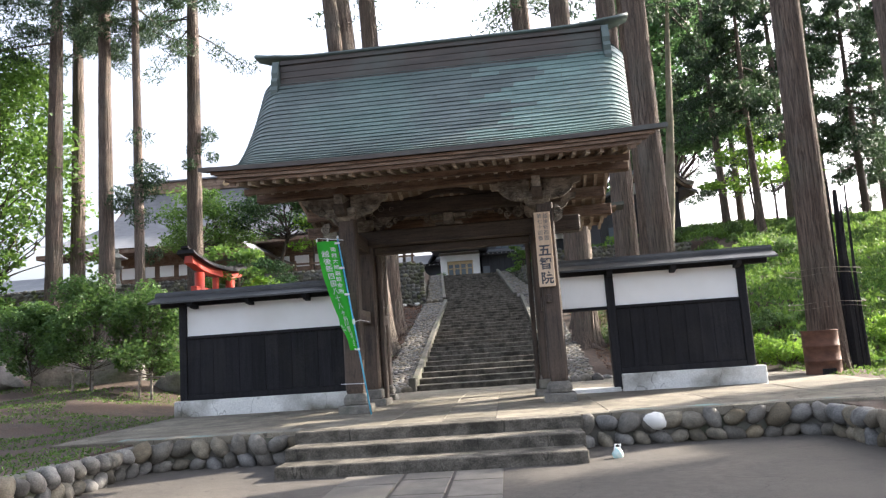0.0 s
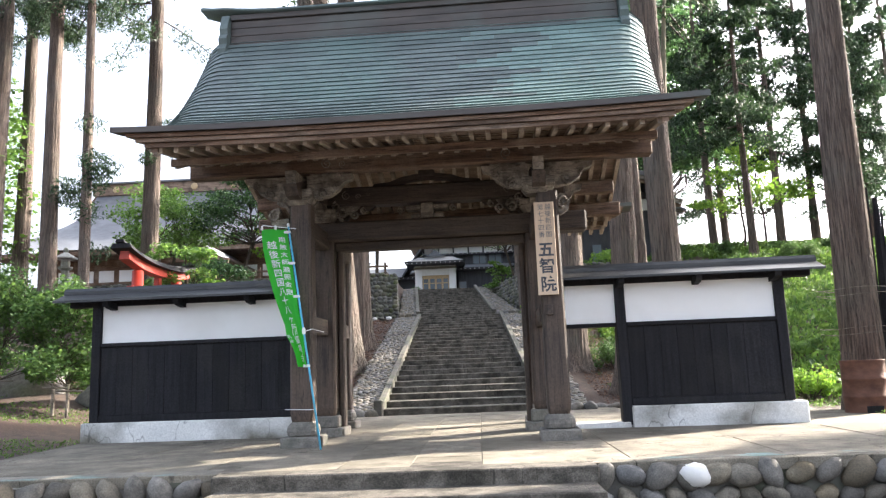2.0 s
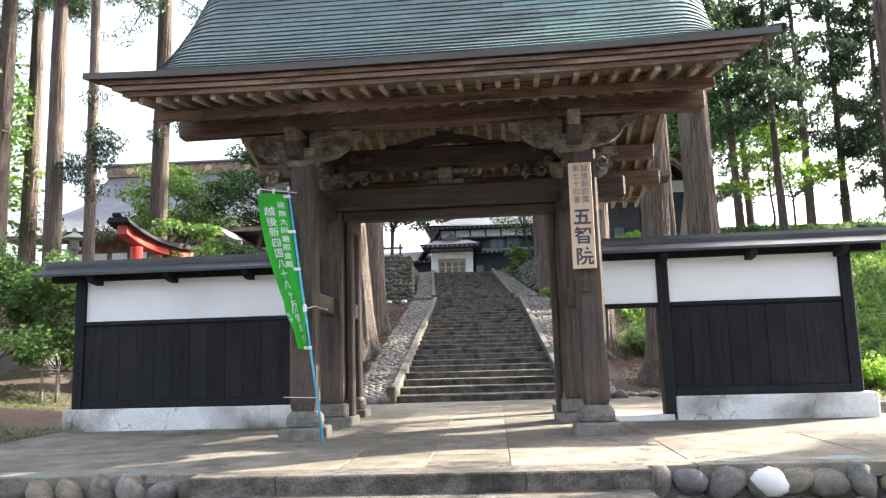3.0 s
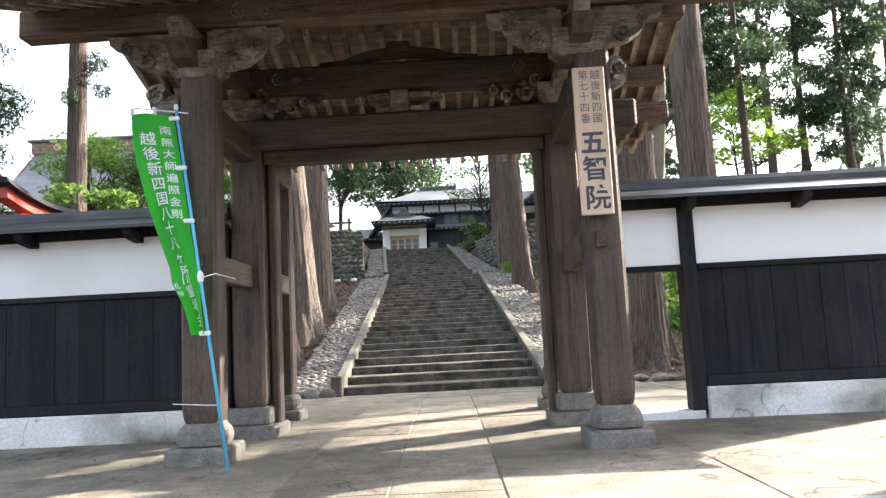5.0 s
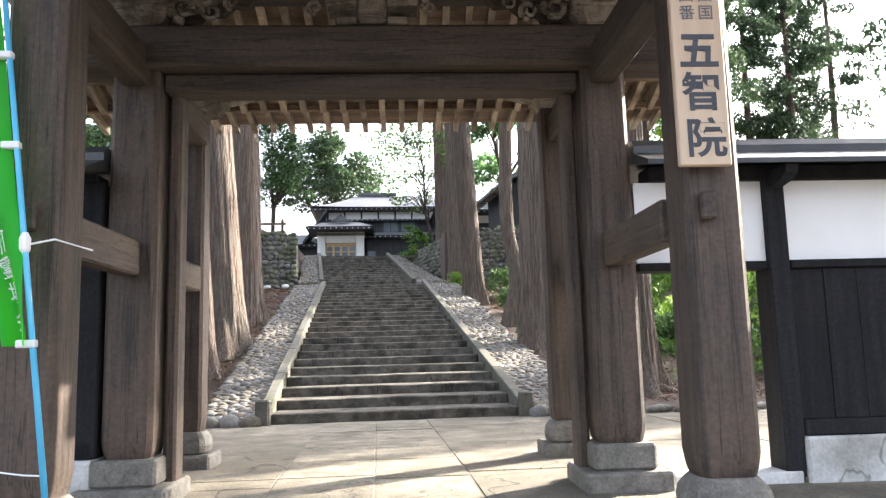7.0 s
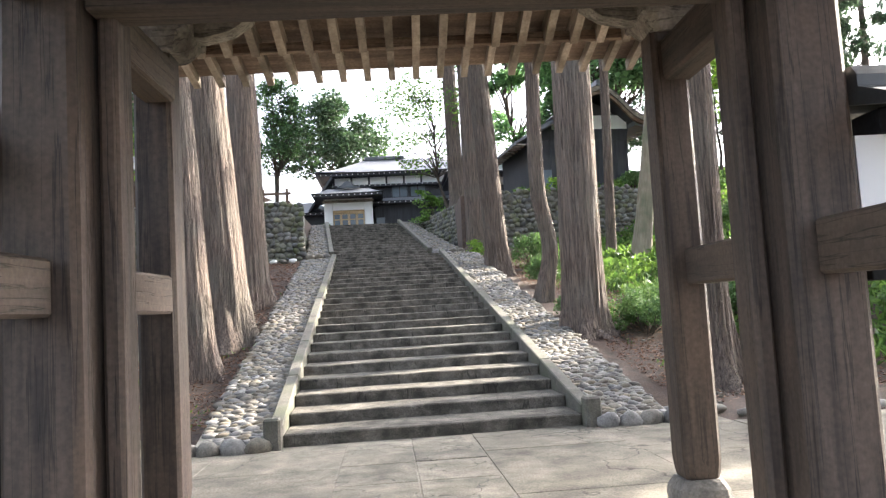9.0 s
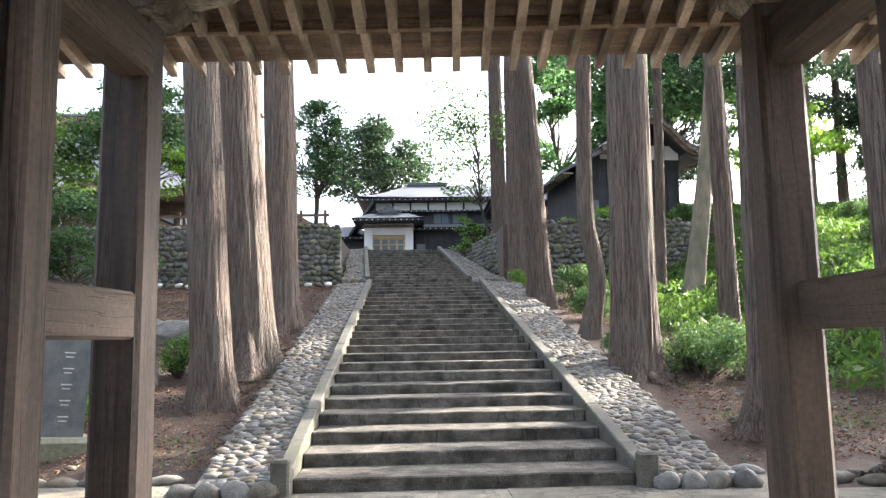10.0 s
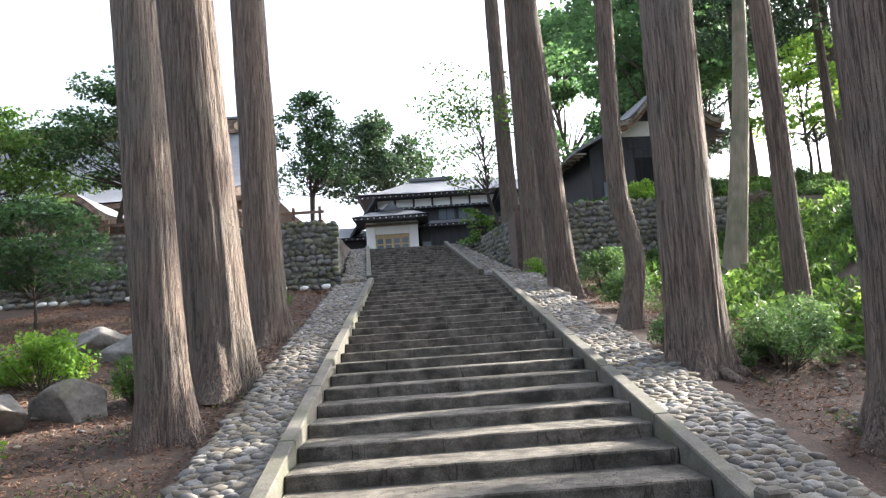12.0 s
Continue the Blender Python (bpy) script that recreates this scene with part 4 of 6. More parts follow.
# soffit boards in strips, lapped
for sgn in (-1, 1):
    vsn = np.linspace(0, EAVE - (0.2 if sgn < 0 else -0.02), 16)
    for a, b in zip(vsn, vsn[1:]):
        bm = bmesh.new()
        q = [bm.verts.new((x, sgn * v, soffit_z(sgn * v) + 0.005 + dz)) for x, v, dz in ((-3.2, a, 0.008), (3.2, a, 0.008), (3.2, b + 0.02, 0), (-3.2, b + 0.02, 0))]
        t = [bm.verts.new(c.co + Vector((0, 0, 0.02))) for c in q]
        for f in ((0, 1, 2, 3), (7, 6, 5, 4), (0, 4, 5, 1), (1, 5, 6, 2), (2, 6, 7, 3), (3, 7, 4, 0)):
            bm.faces.new([(q + t)[i] for i in f])
        bmesh.ops.recalc_face_normals(bm, faces=bm.faces)
        part("soffit_board", bm, M_SOFFIT, gate)


# rafters, two tiers
def rafter_mesh(y0, z0, y1, z1, w, h):
    bm = bmesh.new()
    vs = [bm.verts.new((x, y, z + dz)) for y, z in ((y0, z0), (y1, z1)) for x, dz in ((-w / 2, 0), (w / 2, 0), (w / 2, h), (-w / 2, h))]
    for q in ((3, 2, 1, 0), (4, 5, 6, 7), (0, 1, 5, 4), (1, 2, 6, 5), (2, 3, 7, 6), (3, 0, 4, 7)):
        bm.faces.new([vs[i] for i in q])
    bmesh.ops.recalc_face_normals(bm, faces=bm.faces)
    me = bpy.data.meshes.new("rafter")
    bm.to_mesh(me)
    bm.free()
    me.materials.append(M_RAFTER)
    return me


tiers = [rafter_mesh(-0.1, soffit_z(-0.1) - 0.09, -2.35, soffit_z(-0.1) - 0.09 - 0.385 * 2.25, 0.062, 0.086), rafter_mesh(-1.77, soffit_z(-1.77) - 0.078, -2.86, soffit_z(-2.86) - 0.078, 0.058, 0.075),
         rafter_mesh(0.1, soffit_z(0.1) - 0.09, 2.48, soffit_z(0.1) - 0.09 - 0.345 * 2.38, 0.062, 0.088), rafter_mesh(1.77, soffit_z(1.77) - 0.088, 3.12, soffit_z(3.12) - 0.088, 0.058, 0.085)]
for k in range(31):
    x = -3.15 + k * 0.21
    for me in tiers:
        put_piece("rafter", me, pose(x, 0, 0), gate)
for y0, y1, z0, z1 in ((-2.44, -2.38, 4.31, 4.40), (2.49, 2.55, 4.13, 4.20)):
    box("eave_batten", -3.2, 3.2, y0, y1, z0 + 0.03, z1 + 0.04, M_EAVE, gate, 0.005)
# gable ends: purlin ends, bargeboards and a plain gable wall
for s in (-1, 1):
    for y, z in ((0, 5.06), (0.95, 4.65)):
        box("purlin_end", min(s * 1.9, s * 3.12), max(s * 1.9, s * 3.12), y - 0.09, y + 0.09, z - 0.22, z, M_EAVE, gate, 0.02)
    pts = np.linspace(-EAVE + 0.15, EAVE - 0.15, 31)
    o = [(v, roof_z(3.62, v) - 0.05) for v in pts] + [(v, min(roof_z(3.62, v) - 0.30, 6.4)) for v in pts[::-1]]
    part("bargeboard", prism_x(o, s * 3.17, s * 3.25), M_EAVE, gate, "weathered curved bargeboard")
    o = [(-1.5, 4.5), (1.6, 4.4), (1.2, 4.62), (0, 5.05), (-1.2, 4.82)]
    part("gable_wall", prism_x(o, s * 1.95, s * 2.0), M_WOOD_X, gate)
# ridge
for z0, z1, w in ((6.72, 7.06, 0.36), (7.066, 7.20, 0.31), (7.206, 7.34, 0.30), (7.346, 7.48, 0.29), (7.486, 7.58, 0.34)):
    box("ridge_board", -3.22, 3.22, -w * 0.75, w * 0.75, z0, z1, M_RIDGE, gate, 0.008, "weathered board of the boxed ridge")
bm = bmesh.new()
rows = []
for u in np.linspace(-3.78, 3.78, 33):
    z = 7.58 + 0.16 * (max(0, abs(u) - 2.2) / 1.58) ** 2.4
    w = 0.30 if abs(u) < 3.3 else 0.30 - 0.30 * (abs(u) - 3.3)
    rows.append([bm.verts.new(c) for c in ((u, -w, z + 0.01), (u, -w, z + 0.055), (u, -w * 0.4, z + 0.12), (u, w * 0.4, z + 0.12), (u, w, z + 0.055), (u, w, z + 0.01))])
for a, b in zip(rows, rows[1:]):
    for k in range(6):
        j = (k + 1) % 6
        bm.faces.new((a[k], a[j], b[j], b[k]))
bm.faces.new(rows[0][::-1])
bm.faces.new(rows[-1])
bmesh.ops.recalc_face_normals(bm, faces=bm.faces)
part("ridge_cap", bm, M_COPPER, gate, "copper ridge cap with upturned ends", True)
for s in (-1, 1):
    o = [(-0.28, 6.78), (-0.36, 6.70), (-0.44, 6.62), (-0.46, 6.74), (-0.40, 6.86), (-0.43, 6.98), (-0.36, 7.10), (-0.38, 7.22), (-0.33, 7.40), (-0.28, 7.56), (0.28, 7.56), (0.33, 7.40), (0.38, 7.22), (0.36, 7.10), (0.43, 6.98), (0.40, 6.86), (0.46, 6.74), (0.44, 6.62), (0.36, 6.70), (0.28, 6.78)]
    o = [(y, 7.56 - (7.56 - z) * 0.80) for y, z in o]
    part("ridge_end_ornament", prism_x(o, s * 3.225, s * 3.36), M_COPPER, gate, "copper scroll ornament at the ridge end")

# ---- name board ----
board = thing("sign_board", "pale wooden name board with brushed dark characters on the pillar", "sign", G)
box("panel", XP - 0.085, XP + 0.185, -1.735, -1.69, 2.47, 3.74, M_SIGNWOOD, board, 0.006)
for body, dx, z, size, sp, bold in (("五", 0, 3.07, 0.215, 1, 0.026), ("智", 0.004, 2.845, 0.215, 1, 0.022), ("院", 0.008, 2.60, 0.215, 1, 0.022), ("越\n後\n新\n四\n国", 0.052, 3.475, 0.086, 1.1, 0.004), ("第\n七\n十\n四\n番", -0.048, 3.475, 0.086, 1.1, 0.004)):
    ob = part_mesh("lettering", text_mesh(body, size, sp, 0.001, bold), M_INK if sp == 1 else M_FADED, board)
    ob.matrix_basis = pose(XP + 0.05 + dx, -1.7375, z, 90, 0, 0)

# ---- plastered side walls ----


def side_wall(name, label, x0, x1, door=None):
    w = thing(name, label, "wall", G, "plastered walls beside the gate")
    y0, y1 = -0.09, 0.09
    xd = door[1] if door else x0
    s = 1 if x1 > 0 else -1
    lo = (min(x0, x1), max(x0, x1))
    # plinth
    pa, pb = (lo[0], lo[1]) if not door else (xd + 0.13, lo[1] + 0.15)
    pa = pa - (0.12 if not door else 0)
    part("plinth", add_box(bmesh.new(), pa, pb, -0.16, 0.16, 0.40, 0.895, 0.02), M_PLINTH, w, "limewashed concrete plinth, stained grey")
    ends = [lo[0] + 0.07, lo[1] - 0.07]
    if door:
        ends = [lo[1] - 0.09, xd + 0.065]
    for e in ends:
        box("end_post", e - 0.075, e + 0.075, -0.125, 0.125, 0.62 if door and e < 3.2 else 0.90, 2.80, M_BLACK, w, 0.01)
    a, b = (lo[0] + 0.15, lo[1] - 0.02) if not door else (xd + 0.145, lo[1] - 0.17)
    box("sill_rail", a, b, -0.125, 0.125, 0.898, 1.01, M_BLACK, w, 0.01)
    box("middle_rail", a, b, -0.125, 0.125, 2.09, 2.15, M_BLACK, w, 0.008)
    n = max(4, round((b - a) / 0.26))
    for i in range(n):
        xa = a + (b - a) * i / n
        off = 0.003 if i % 2 else 0.0
        box("board", xa + 0.0015, xa + (b - a) / n - 0.0015, y0 - off, y1, 1.012, 2.088, M_BLACK, w, 0.003)
    spans = [(a, b)] + ([(door[0], door[1] - 0.012)] if door else [])
    for p, q in spans:
        box("plaster_panel", p, q, y0 + 0.02, y1 - 0.02, 2.152, 2.745, M_PLASTER, w, 0.0)
    if door:
        box("door_head", door[0], door[1] - 0.012, -0.10, 0.10, 2.09, 2.148, M_BLACK, w, 0.005)
        box("door_sill", door[0] - 0.1, xd + 0.1, -0.14, 0.14, 0.45, 0.66, M_PLINTH, w, 0.01)
    # coping roof
    ra, rb = (lo[0] - 0.5, lo[1]) if not door else (lo[0], lo[1] + 0.5)
    o = [(-0.44, 2.80), (-0.44, 2.835), (-0.13, 2.955), (-0.13, 3.01), (-0.09, 3.06), (0.09, 3.06), (0.13, 3.01), (0.13, 2.955), (0.44, 2.835), (0.44, 2.80), (0.0, 2.90)]
    part("coping", prism_x(o, ra, rb), M_COPING, w, "black sheet-metal coping")
    box("eave_rail", ra + 0.1, rb - 0.05 if not door else rb - 0.1, -0.11, 0.11, 2.746, 2.86, M_BLACK, w, 0.006)
    x = lo[0] + 0.35 if not door else xd + 0.07
    while x < lo[1]:
        bm = prism_x([(-0.40, 2.80), (-0.38, 2.74), (-0.28, 2.70), (-0.12, 2.68), (0.12, 2.68), (0.28, 2.70), (0.38, 2.74), (0.40, 2.80)], x - 0.045, x + 0.045)
        part("eave_bracket", bm, M_BLACK, w)
        x += 1.15
    return w


side_wall("side_wall", "white-plastered wall over black boards with a dark coping", -5.52, -XP - 0.2)
side_wall("side_wall", "white-plastered wall over black boards with a low open doorway", XP + 0.19, 5.40, (XP + 0.19, 2.86))

# ---- banner ----
banner = thing("banner", "green cloth banner with white characters on a leaning light-blue pole", "banner", G)
P0, P1 = Vector((-1.30, -2.02, 0.56)), Vector((-1.80, -1.74, 3.58))        # foot and head of the pole
part("pole", tube(bmesh.new(), [P0, P0.lerp(P1, 0.5), P1], [0.014, 0.014, 0.013], 10), M_BLUEPOLE, banner, "light-blue plastic pole", True)
part("cross_bar", tube(bmesh.new(), [P1 + Vector((0.10, 0.02, -0.03)), P1 + Vector((-0.36, -0.03, 0.03))], [0.006, 0.006], 8), M_WHITE, banner)
part("pole_cap", lathe([(0.018, 0), (0.02, 0.03), (0.012, 0.05)], 10, at=P1), M_WHITE, banner)


def cloth(s, t):
    """A place on the cloth: s from the pole outwards, t from top to bottom."""
    on = P1.lerp(P0, 0.02 + t * 0.63)
    w = 0.36 + 0.02 * math.sin(t * 5.0) - 0.09 * t
    turn = 0.95 * ease(0.35, 0.95, t)
    pinch = math.exp(-((t - 0.74) / 0.10) ** 2)
    fold = math.sin(s * 7.5 + t * 4) * 0.035 * (0.4 + t) + 0.05 * math.sin(t * 9 - s * 3) * s
    q = on + Vector((-w * s * math.cos(turn) * (1 + 0.06 * pinch), -0.06 * s + w * s * math.sin(turn) * 0.8 + fold, 0.02 - 0.05 * pinch * s * (1 if t > 0.74 else -0.6)))
    q.x += 0.02 * (1 - s)* pinch - 0.015
    return q


P = np.array([[cloth(s, t) for s in np.linspace(0.05, 1, 12)] for t in np.linspace(0, 1, 44)])
part_mesh("cloth", grid_mesh("cloth", P), L_CLOTH, banner, "", True)
for t in (0.01, 0.245, 0.49, 0.985):
    a = P1.lerp(P0, 0.02 + t * 0.63)
    part("loop_tape", add_box(bmesh.new(), a.x - 0.07, a.x + 0.018, a.y - 0.02, a.y + 0.02, a.z - 0.018, a.z + 0.018, 0.006), M_WHITE, banner)
for s in (0.45, 0.98):
    q = cloth(s, 0)
    part("loop_tape", add_box(bmesh.new(), q.x - 0.014, q.x + 0.014, q.y - 0.012, q.y + 0.012, q.z - 0.005, q.z + 0.055, 0.004), M_WHITE, banner)
tie = P1.lerp(P0, 0.49)
part("tie_string", tube(bmesh.new(), [tie, tie + Vector((0.09, 0.10, 0.04)), tie + Vector((0.22, 0.22, 0.0))], [0.005] * 3, 6), M_WHITE, banner)
part("tie_knot", lathe([(0.01, -0.05), (0.026, -0.02), (0.026, 0.03), (0.012, 0.06)], 10, at=tie), M_WHITE, banner)
low = P1.lerp(P0, 0.83)
part("tie_string", tube(bmesh.new(), [low, low + Vector((-0.12, 0.05, 0)), low + Vector((-0.50, 0.33, 0))], [0.004] * 3, 6), M_WHITE, banner)
for body, s0, t0, dt, size in (("越後新四国八十八ヶ所霊場会", 0.66, 0.125, 0.068, 0.118), ("南無大師遍照金剛", 0.28, 0.08, 0.056, 0.082), ("札所", 0.88, 0.765, 0.042, 0.06)):
    for i, ch in enumerate(body):
        me = text_mesh(ch, size, 1.0, 0.0, 0.005)
        for v in me.vertices:
            q = cloth(s0 - (0.014 * i if len(body) > 9 else 0.0) - v.co.x / 0.32, t0 + i * dt - v.co.y / 1.85)
            v.co = q + Vector((0, -0.006, 0))
        part_mesh("lettering", me, M_WHITE, banner)

# ---- trees ----


def cedar(x, y, d, h, crown, seed, leaves=3000, reach=2.6, label="tall straight cedar with furrowed grey-brown bark", material=None, tufts=(), roots=1.0, bend=0.0, flare=0.72, lean=0.0, spray=0.27, taper=0.30, kink=0.0):
    z0 = land(x, y) - 0.15
    rg = np.random.default_rng(seed)
    t = thing("cedar_tree", label, "tree", pose(x, y, z0), "cedars of the grove")
    nz, na = 48, 96
    zs = np.concatenate([np.linspace(0, 2.0, 16)[:-1], np.linspace(2.0, h, nz - 15)])
    ph = rg.uniform(0, 6.28, 4)
    an = np.linspace(0, 2 * np.pi, na, endpoint=False)
    V = []
    for z in zs:
        r = d / 2 * (1.0 - taper * min(1.0, z / crown)) * (1.0 if z < crown else 1.0 - 0.85 * (z - crown) / (h - crown))
        fl = math.exp(-z / 0.45)
        cx = bend * math.sin(z * 0.35 + ph[0]) + 0.10 * math.sin(z * 0.16 + ph[1]) - 0.10 * math.sin(ph[1]) - bend * math.sin(ph[0]) + lean * z + kink * math.exp(-((z - 1.4) / 0.9) ** 2)
        cy = 0.10 * math.sin(z * 0.14 + ph[2]) - 0.10 * math.sin(ph[2])
        for a in an:
            lobes = 0.5 + 0.5 * math.cos(5 * a + ph[0] + 0.8 * math.sin(2 * a + ph[3]))
            k = r * (1 + fl * flare * (0.35 + 0.85 * roots * lobes ** 1.5))
            k *= 1 + 0.075 * noise.noise(Vector((math.cos(a) * 5.5, math.sin(a) * 5.5, z * 0.45 + seed))) - 0.11 * abs(noise.noise(Vector((math.cos(a + 0.05 * z) * 11, math.sin(a + 0.05 * z) * 11, z * 0.5 + seed * 2))))
            V.append((cx + k * math.cos(a), cy + k * math.sin(a), z))
    F = [(i * na + k, i * na + (k + 1) % na, (i + 1) * na + (k + 1) % na, (i + 1) * na + k) for i in range(len(zs) - 1) for k in range(na)]
    me = bpy.data.meshes.new("trunk")
    me.from_pydata(V, [], F)
    part_mesh("trunk", me, material or M_BARK, t, "", True)
    # surface roots of the cedars nearest to the stairs
    if y < 30 and -5 < x < 5 and d > 0.6:
        for i in range(7):
            a = ph[3] + i * 0.9 + rg.uniform(-0.25, 0.25)
            L = d * rg.uniform(0.9, 1.7)
            if -3.8 < x + (L + d * 0.42) * math.cos(a) < 2.4:
                continue
            pts = []
            for f in np.linspace(0, 1, 8):
                r = d * 0.42 + L * f
                aa = a + 0.35 * math.sin(f * 5 + i) * f
                px, py = r * math.cos(aa), r * math.sin(aa)
                pts.append(Vector((px, py, rough_land(x + px, y + py) - z0 + 0.10 * (1 - f) ** 2 - 0.14 * f)))
            part("root", tube(bmesh.new(), pts, [float(0.085 * d + 0.03 - 0.075 * d * f) for f in np.linspace(0, 1, 8)], 7), material or M_BARK, t, "", True)
    # branches with drooping sprays
    bm = bmesh.new()
    C, R = [], []
    z = crown
    while z < h - 0.3:
        f = (z - crown) / (h - crown)
        L = reach * (1 - f) ** 0.8 * rg.uniform(0.6, 1.15) + 0.25
        a = rg.uniform(0, 6.28)
        e = Vector((math.cos(a), math.sin(a), 0))
        p0 = Vector((lean * z, 0, z))
        p1 = p0 + e * L * 0.5 + Vector((0, 0, -0.12 * L))
        p2 = p0 + e * L + Vector((0, 0, -0.34 * L))
        tube(bm, [p0, p1, p2], [0.05, 0.03, 0.012], 5)
        for k in np.linspace(0.35, 1, 4):
            q = p0.lerp(p2, k)
            C.append((q.x + rg.normal() * 0.2, q.y + rg.normal() * 0.2, q.z - 0.1))
            R.append(0.30 + 0.22 * L * 0.5)
        z += rg.uniform(0.22, 0.5)
    for dx, dy, tz, tr in tufts:
        tube(bm, [Vector((0, 0, tz + 0.3)), Vector((dx * 0.6, dy * 0.6, tz + 0.3)), Vector((dx, dy, tz))], [0.04, 0.03, 0.012], 5)
        for k in range(7):
            C.append((dx + rg.normal() * tr * 0.5, dy + rg.normal() * tr * 0.5, tz + rg.normal() * tr))
            R.append(tr * 0.6)
    if len(C) > 0:
        tagged(part("limb", bm, M_BARK_DARK, t), kind="stuff")
        pts = blob_points(rg, C, R, leaves, 0.75)
        part_mesh("crown", quads_mesh("crown", leaf_quads(rg, pts, spray, 0.9, 0.1, 0.26)), L_CEDAR, t, "dark green cedar sprays")
    return t


def leafy(x, y, h, spread, seed, leaf, n=2600, size=0.15, base=None, d=0.2, clear=0.35, lean=0.0, label="maple with layered green leaves", flat=0.38, stems=1, clumps=26, name="maple_tree", group="", twig=0.8):
    z0 = (land(x, y) if base is None else base) - 0.08
    rg = np.random.default_rng(seed)
    t = thing(name, label, "tree", pose(x, y, z0), group)
    bm, limbs = bmesh.new(), bmesh.new()
    C, R = [], []
    for s in range(stems):
        a0 = rg.uniform(0, 6.28)
        off = Vector((math.cos(a0), math.sin(a0), 0)) * (0.12 * spread if stems > 1 else 0.0)
        knee = Vector((lean * 0.4, 0, clear * h)) + off
        tube(bm, [Vector((0, 0, 0)) + off * 0.15, knee * 0.5 + Vector((rg.normal() * 0.06, 0, 0)), knee], [d / 2, d * 0.42, d * 0.34], 9)
        peak = Vector((lean, rg.normal() * 0.05 * spread, h * 0.93)) + off
        bow = knee.lerp(peak, 0.5) + Vector((rg.normal() * 0.05 * h, rg.normal() * 0.04 * h, 0))
        tube(bm, [knee - Vector((0, 0, 0.02)), bow, peak], [d * 0.34, d * 0.2, 0.012], 7)
        for k in range(clumps // stems):
            a = rg.uniform(0, 6.28)
            rr = spread * 0.5 * math.sqrt(rg.uniform(0.05, 1.0))
            f = rg.uniform(0.0, 1.0)
            zz = h * (clear + (1 - clear) * (0.12 + 0.88 * f))
            keep = math.sqrt(max(0.08, 1 - (f * 0.95) ** 2))
            tip = Vector((lean * zz / h + rr * keep * math.cos(a), rr * keep * math.sin(a), zz)) + off
            g = max(0.0, f - 0.30) * 0.95
            root = knee.lerp(bow, g * 2) if g < 0.5 else bow.lerp(peak, g * 2 - 1)
            mid = root.lerp(tip, 0.5) + Vector((rg.normal() * 0.05 * spread, rg.normal() * 0.05 * spread, -0.02 * h * twig))
            tube(limbs, [root, mid, tip], [d * 0.16 * (1 - 0.5 * g), d * 0.09, 0.006], 5)
            C.append(tip)
            R.append(spread * rg.uniform(0.11, 0.2))
    part("trunk", bm, M_BARK_DARK, t)
    tagged(part("limb", limbs, M_BARK_DARK, t), kind="stuff")
    pts = blob_points(rg, C, R, n, flat)
    part_mesh("crown", quads_mesh("crown", leaf_quads(rg, pts, size, 0.15, 0.55, 0.75)), leaf, t)
    return t


def shrub(x, y, w, h, seed, leaf, n=900, size=0.09, z=None, label="low leafy dark green shrub", flat=0.8, name="shrub"):
    z0 = (land(x, y) if z is None else z) - 0.03
    rg = np.random.default_rng(seed)
    t = thing(name, label, "shrub", pose(x, y, z0))
    bm = bmesh.new()
    C, R = [], []
    n, size = int(n * 2.4), size * 0.72
    for k in range(24):
        a, r = rg.uniform(0, 6.28), w * 0.5 * math.sqrt(rg.uniform(0, 1)) * 0.8
        zz = h * rg.uniform(0.25, 0.85) * (1 - 0.45 * (r / (w * 0.5)) ** 2)
        C.append((r * math.cos(a), r * math.sin(a), zz))
        R.append(min(w, h) * rg.uniform(0.2, 0.3))
        tube(bm, [Vector((r * 0.2 * math.cos(a), r * 0.2 * math.sin(a), 0)), Vector((r * 0.7 * math.cos(a), r * 0.7 * math.sin(a), zz * 0.6)), Vector(C[-1])], [0.012, 0.009, 0.004], 5)
    part("stem", bm, M_BARK_DARK, t)
    part_mesh("leaves", quads_mesh("leaves", leaf_quads(rg, blob_points(rg, C, R, n, flat), size, 0.0, 0.3, 0.7)), leaf, t)
    return t


# cedars beside the stairs
cedar(-4.19, 23.45, 0.60, 27, 15, 1, roots=1.0, lean=-0.075, tufts=((1.4, -0.6, 13.2, 0.9), (-1.2, -0.8, 13.8, 0.8)))
cedar(-4.20, 25.80, 0.94, 29, 16, 2, roots=1.0, lean=-0.066, taper=0.12)
cedar(-4.33, 29.46, 0.76, 26, 15, 3, lean=-0.02, taper=0.15, tufts=((2.0, -1.2, 14.0, 1.0),))
cedar(2.30, 45.00, 0.72, 26, 15.5, 4)
cedar(2.12, 37.30, 0.76, 26, 15, 5, lean=-0.02)
cedar(2.15, 32.87, 0.68, 27, 15, 6, lean=-0.04)
cedar(2.36, 28.11, 0.38, 20, 13, 7, label="slim curved cedar with a bent lower trunk", bend=0.06, kink=0.24)
cedar(2.38, 24.75, 0.78, 29, 16, 8, roots=1.1, flare=0.6, tufts=((-1.6, -1.0, 14.2, 1.0), (1.2, -1.0, 13.6, 0.9)))
cedar(6.40, 35.80, 0.34, 22, 14, 9, roots=0.3, lean=0.04)
cedar(6.92, 34.50, 0.60, 22, 13, 10, material=M_BARK_PALE, label="pale smooth-barked tree leaning slightly", roots=0.3, bend=0.10, lean=0.13, taper=0.7)
cedar(5.05, 27.20, 0.40, 24, 13, 11, roots=0.5)
cedar(3.35, 21.75, 0.70, 28, 16, 12, roots=1.5, flare=0.75, label="broad cedar with spreading surface roots")
cedar(4.38, 20.45, 0.70, 28, 16, 20, roots=1.0, flare=0.55, taper=0.15, label="tall cedar at the edge of the terrace")
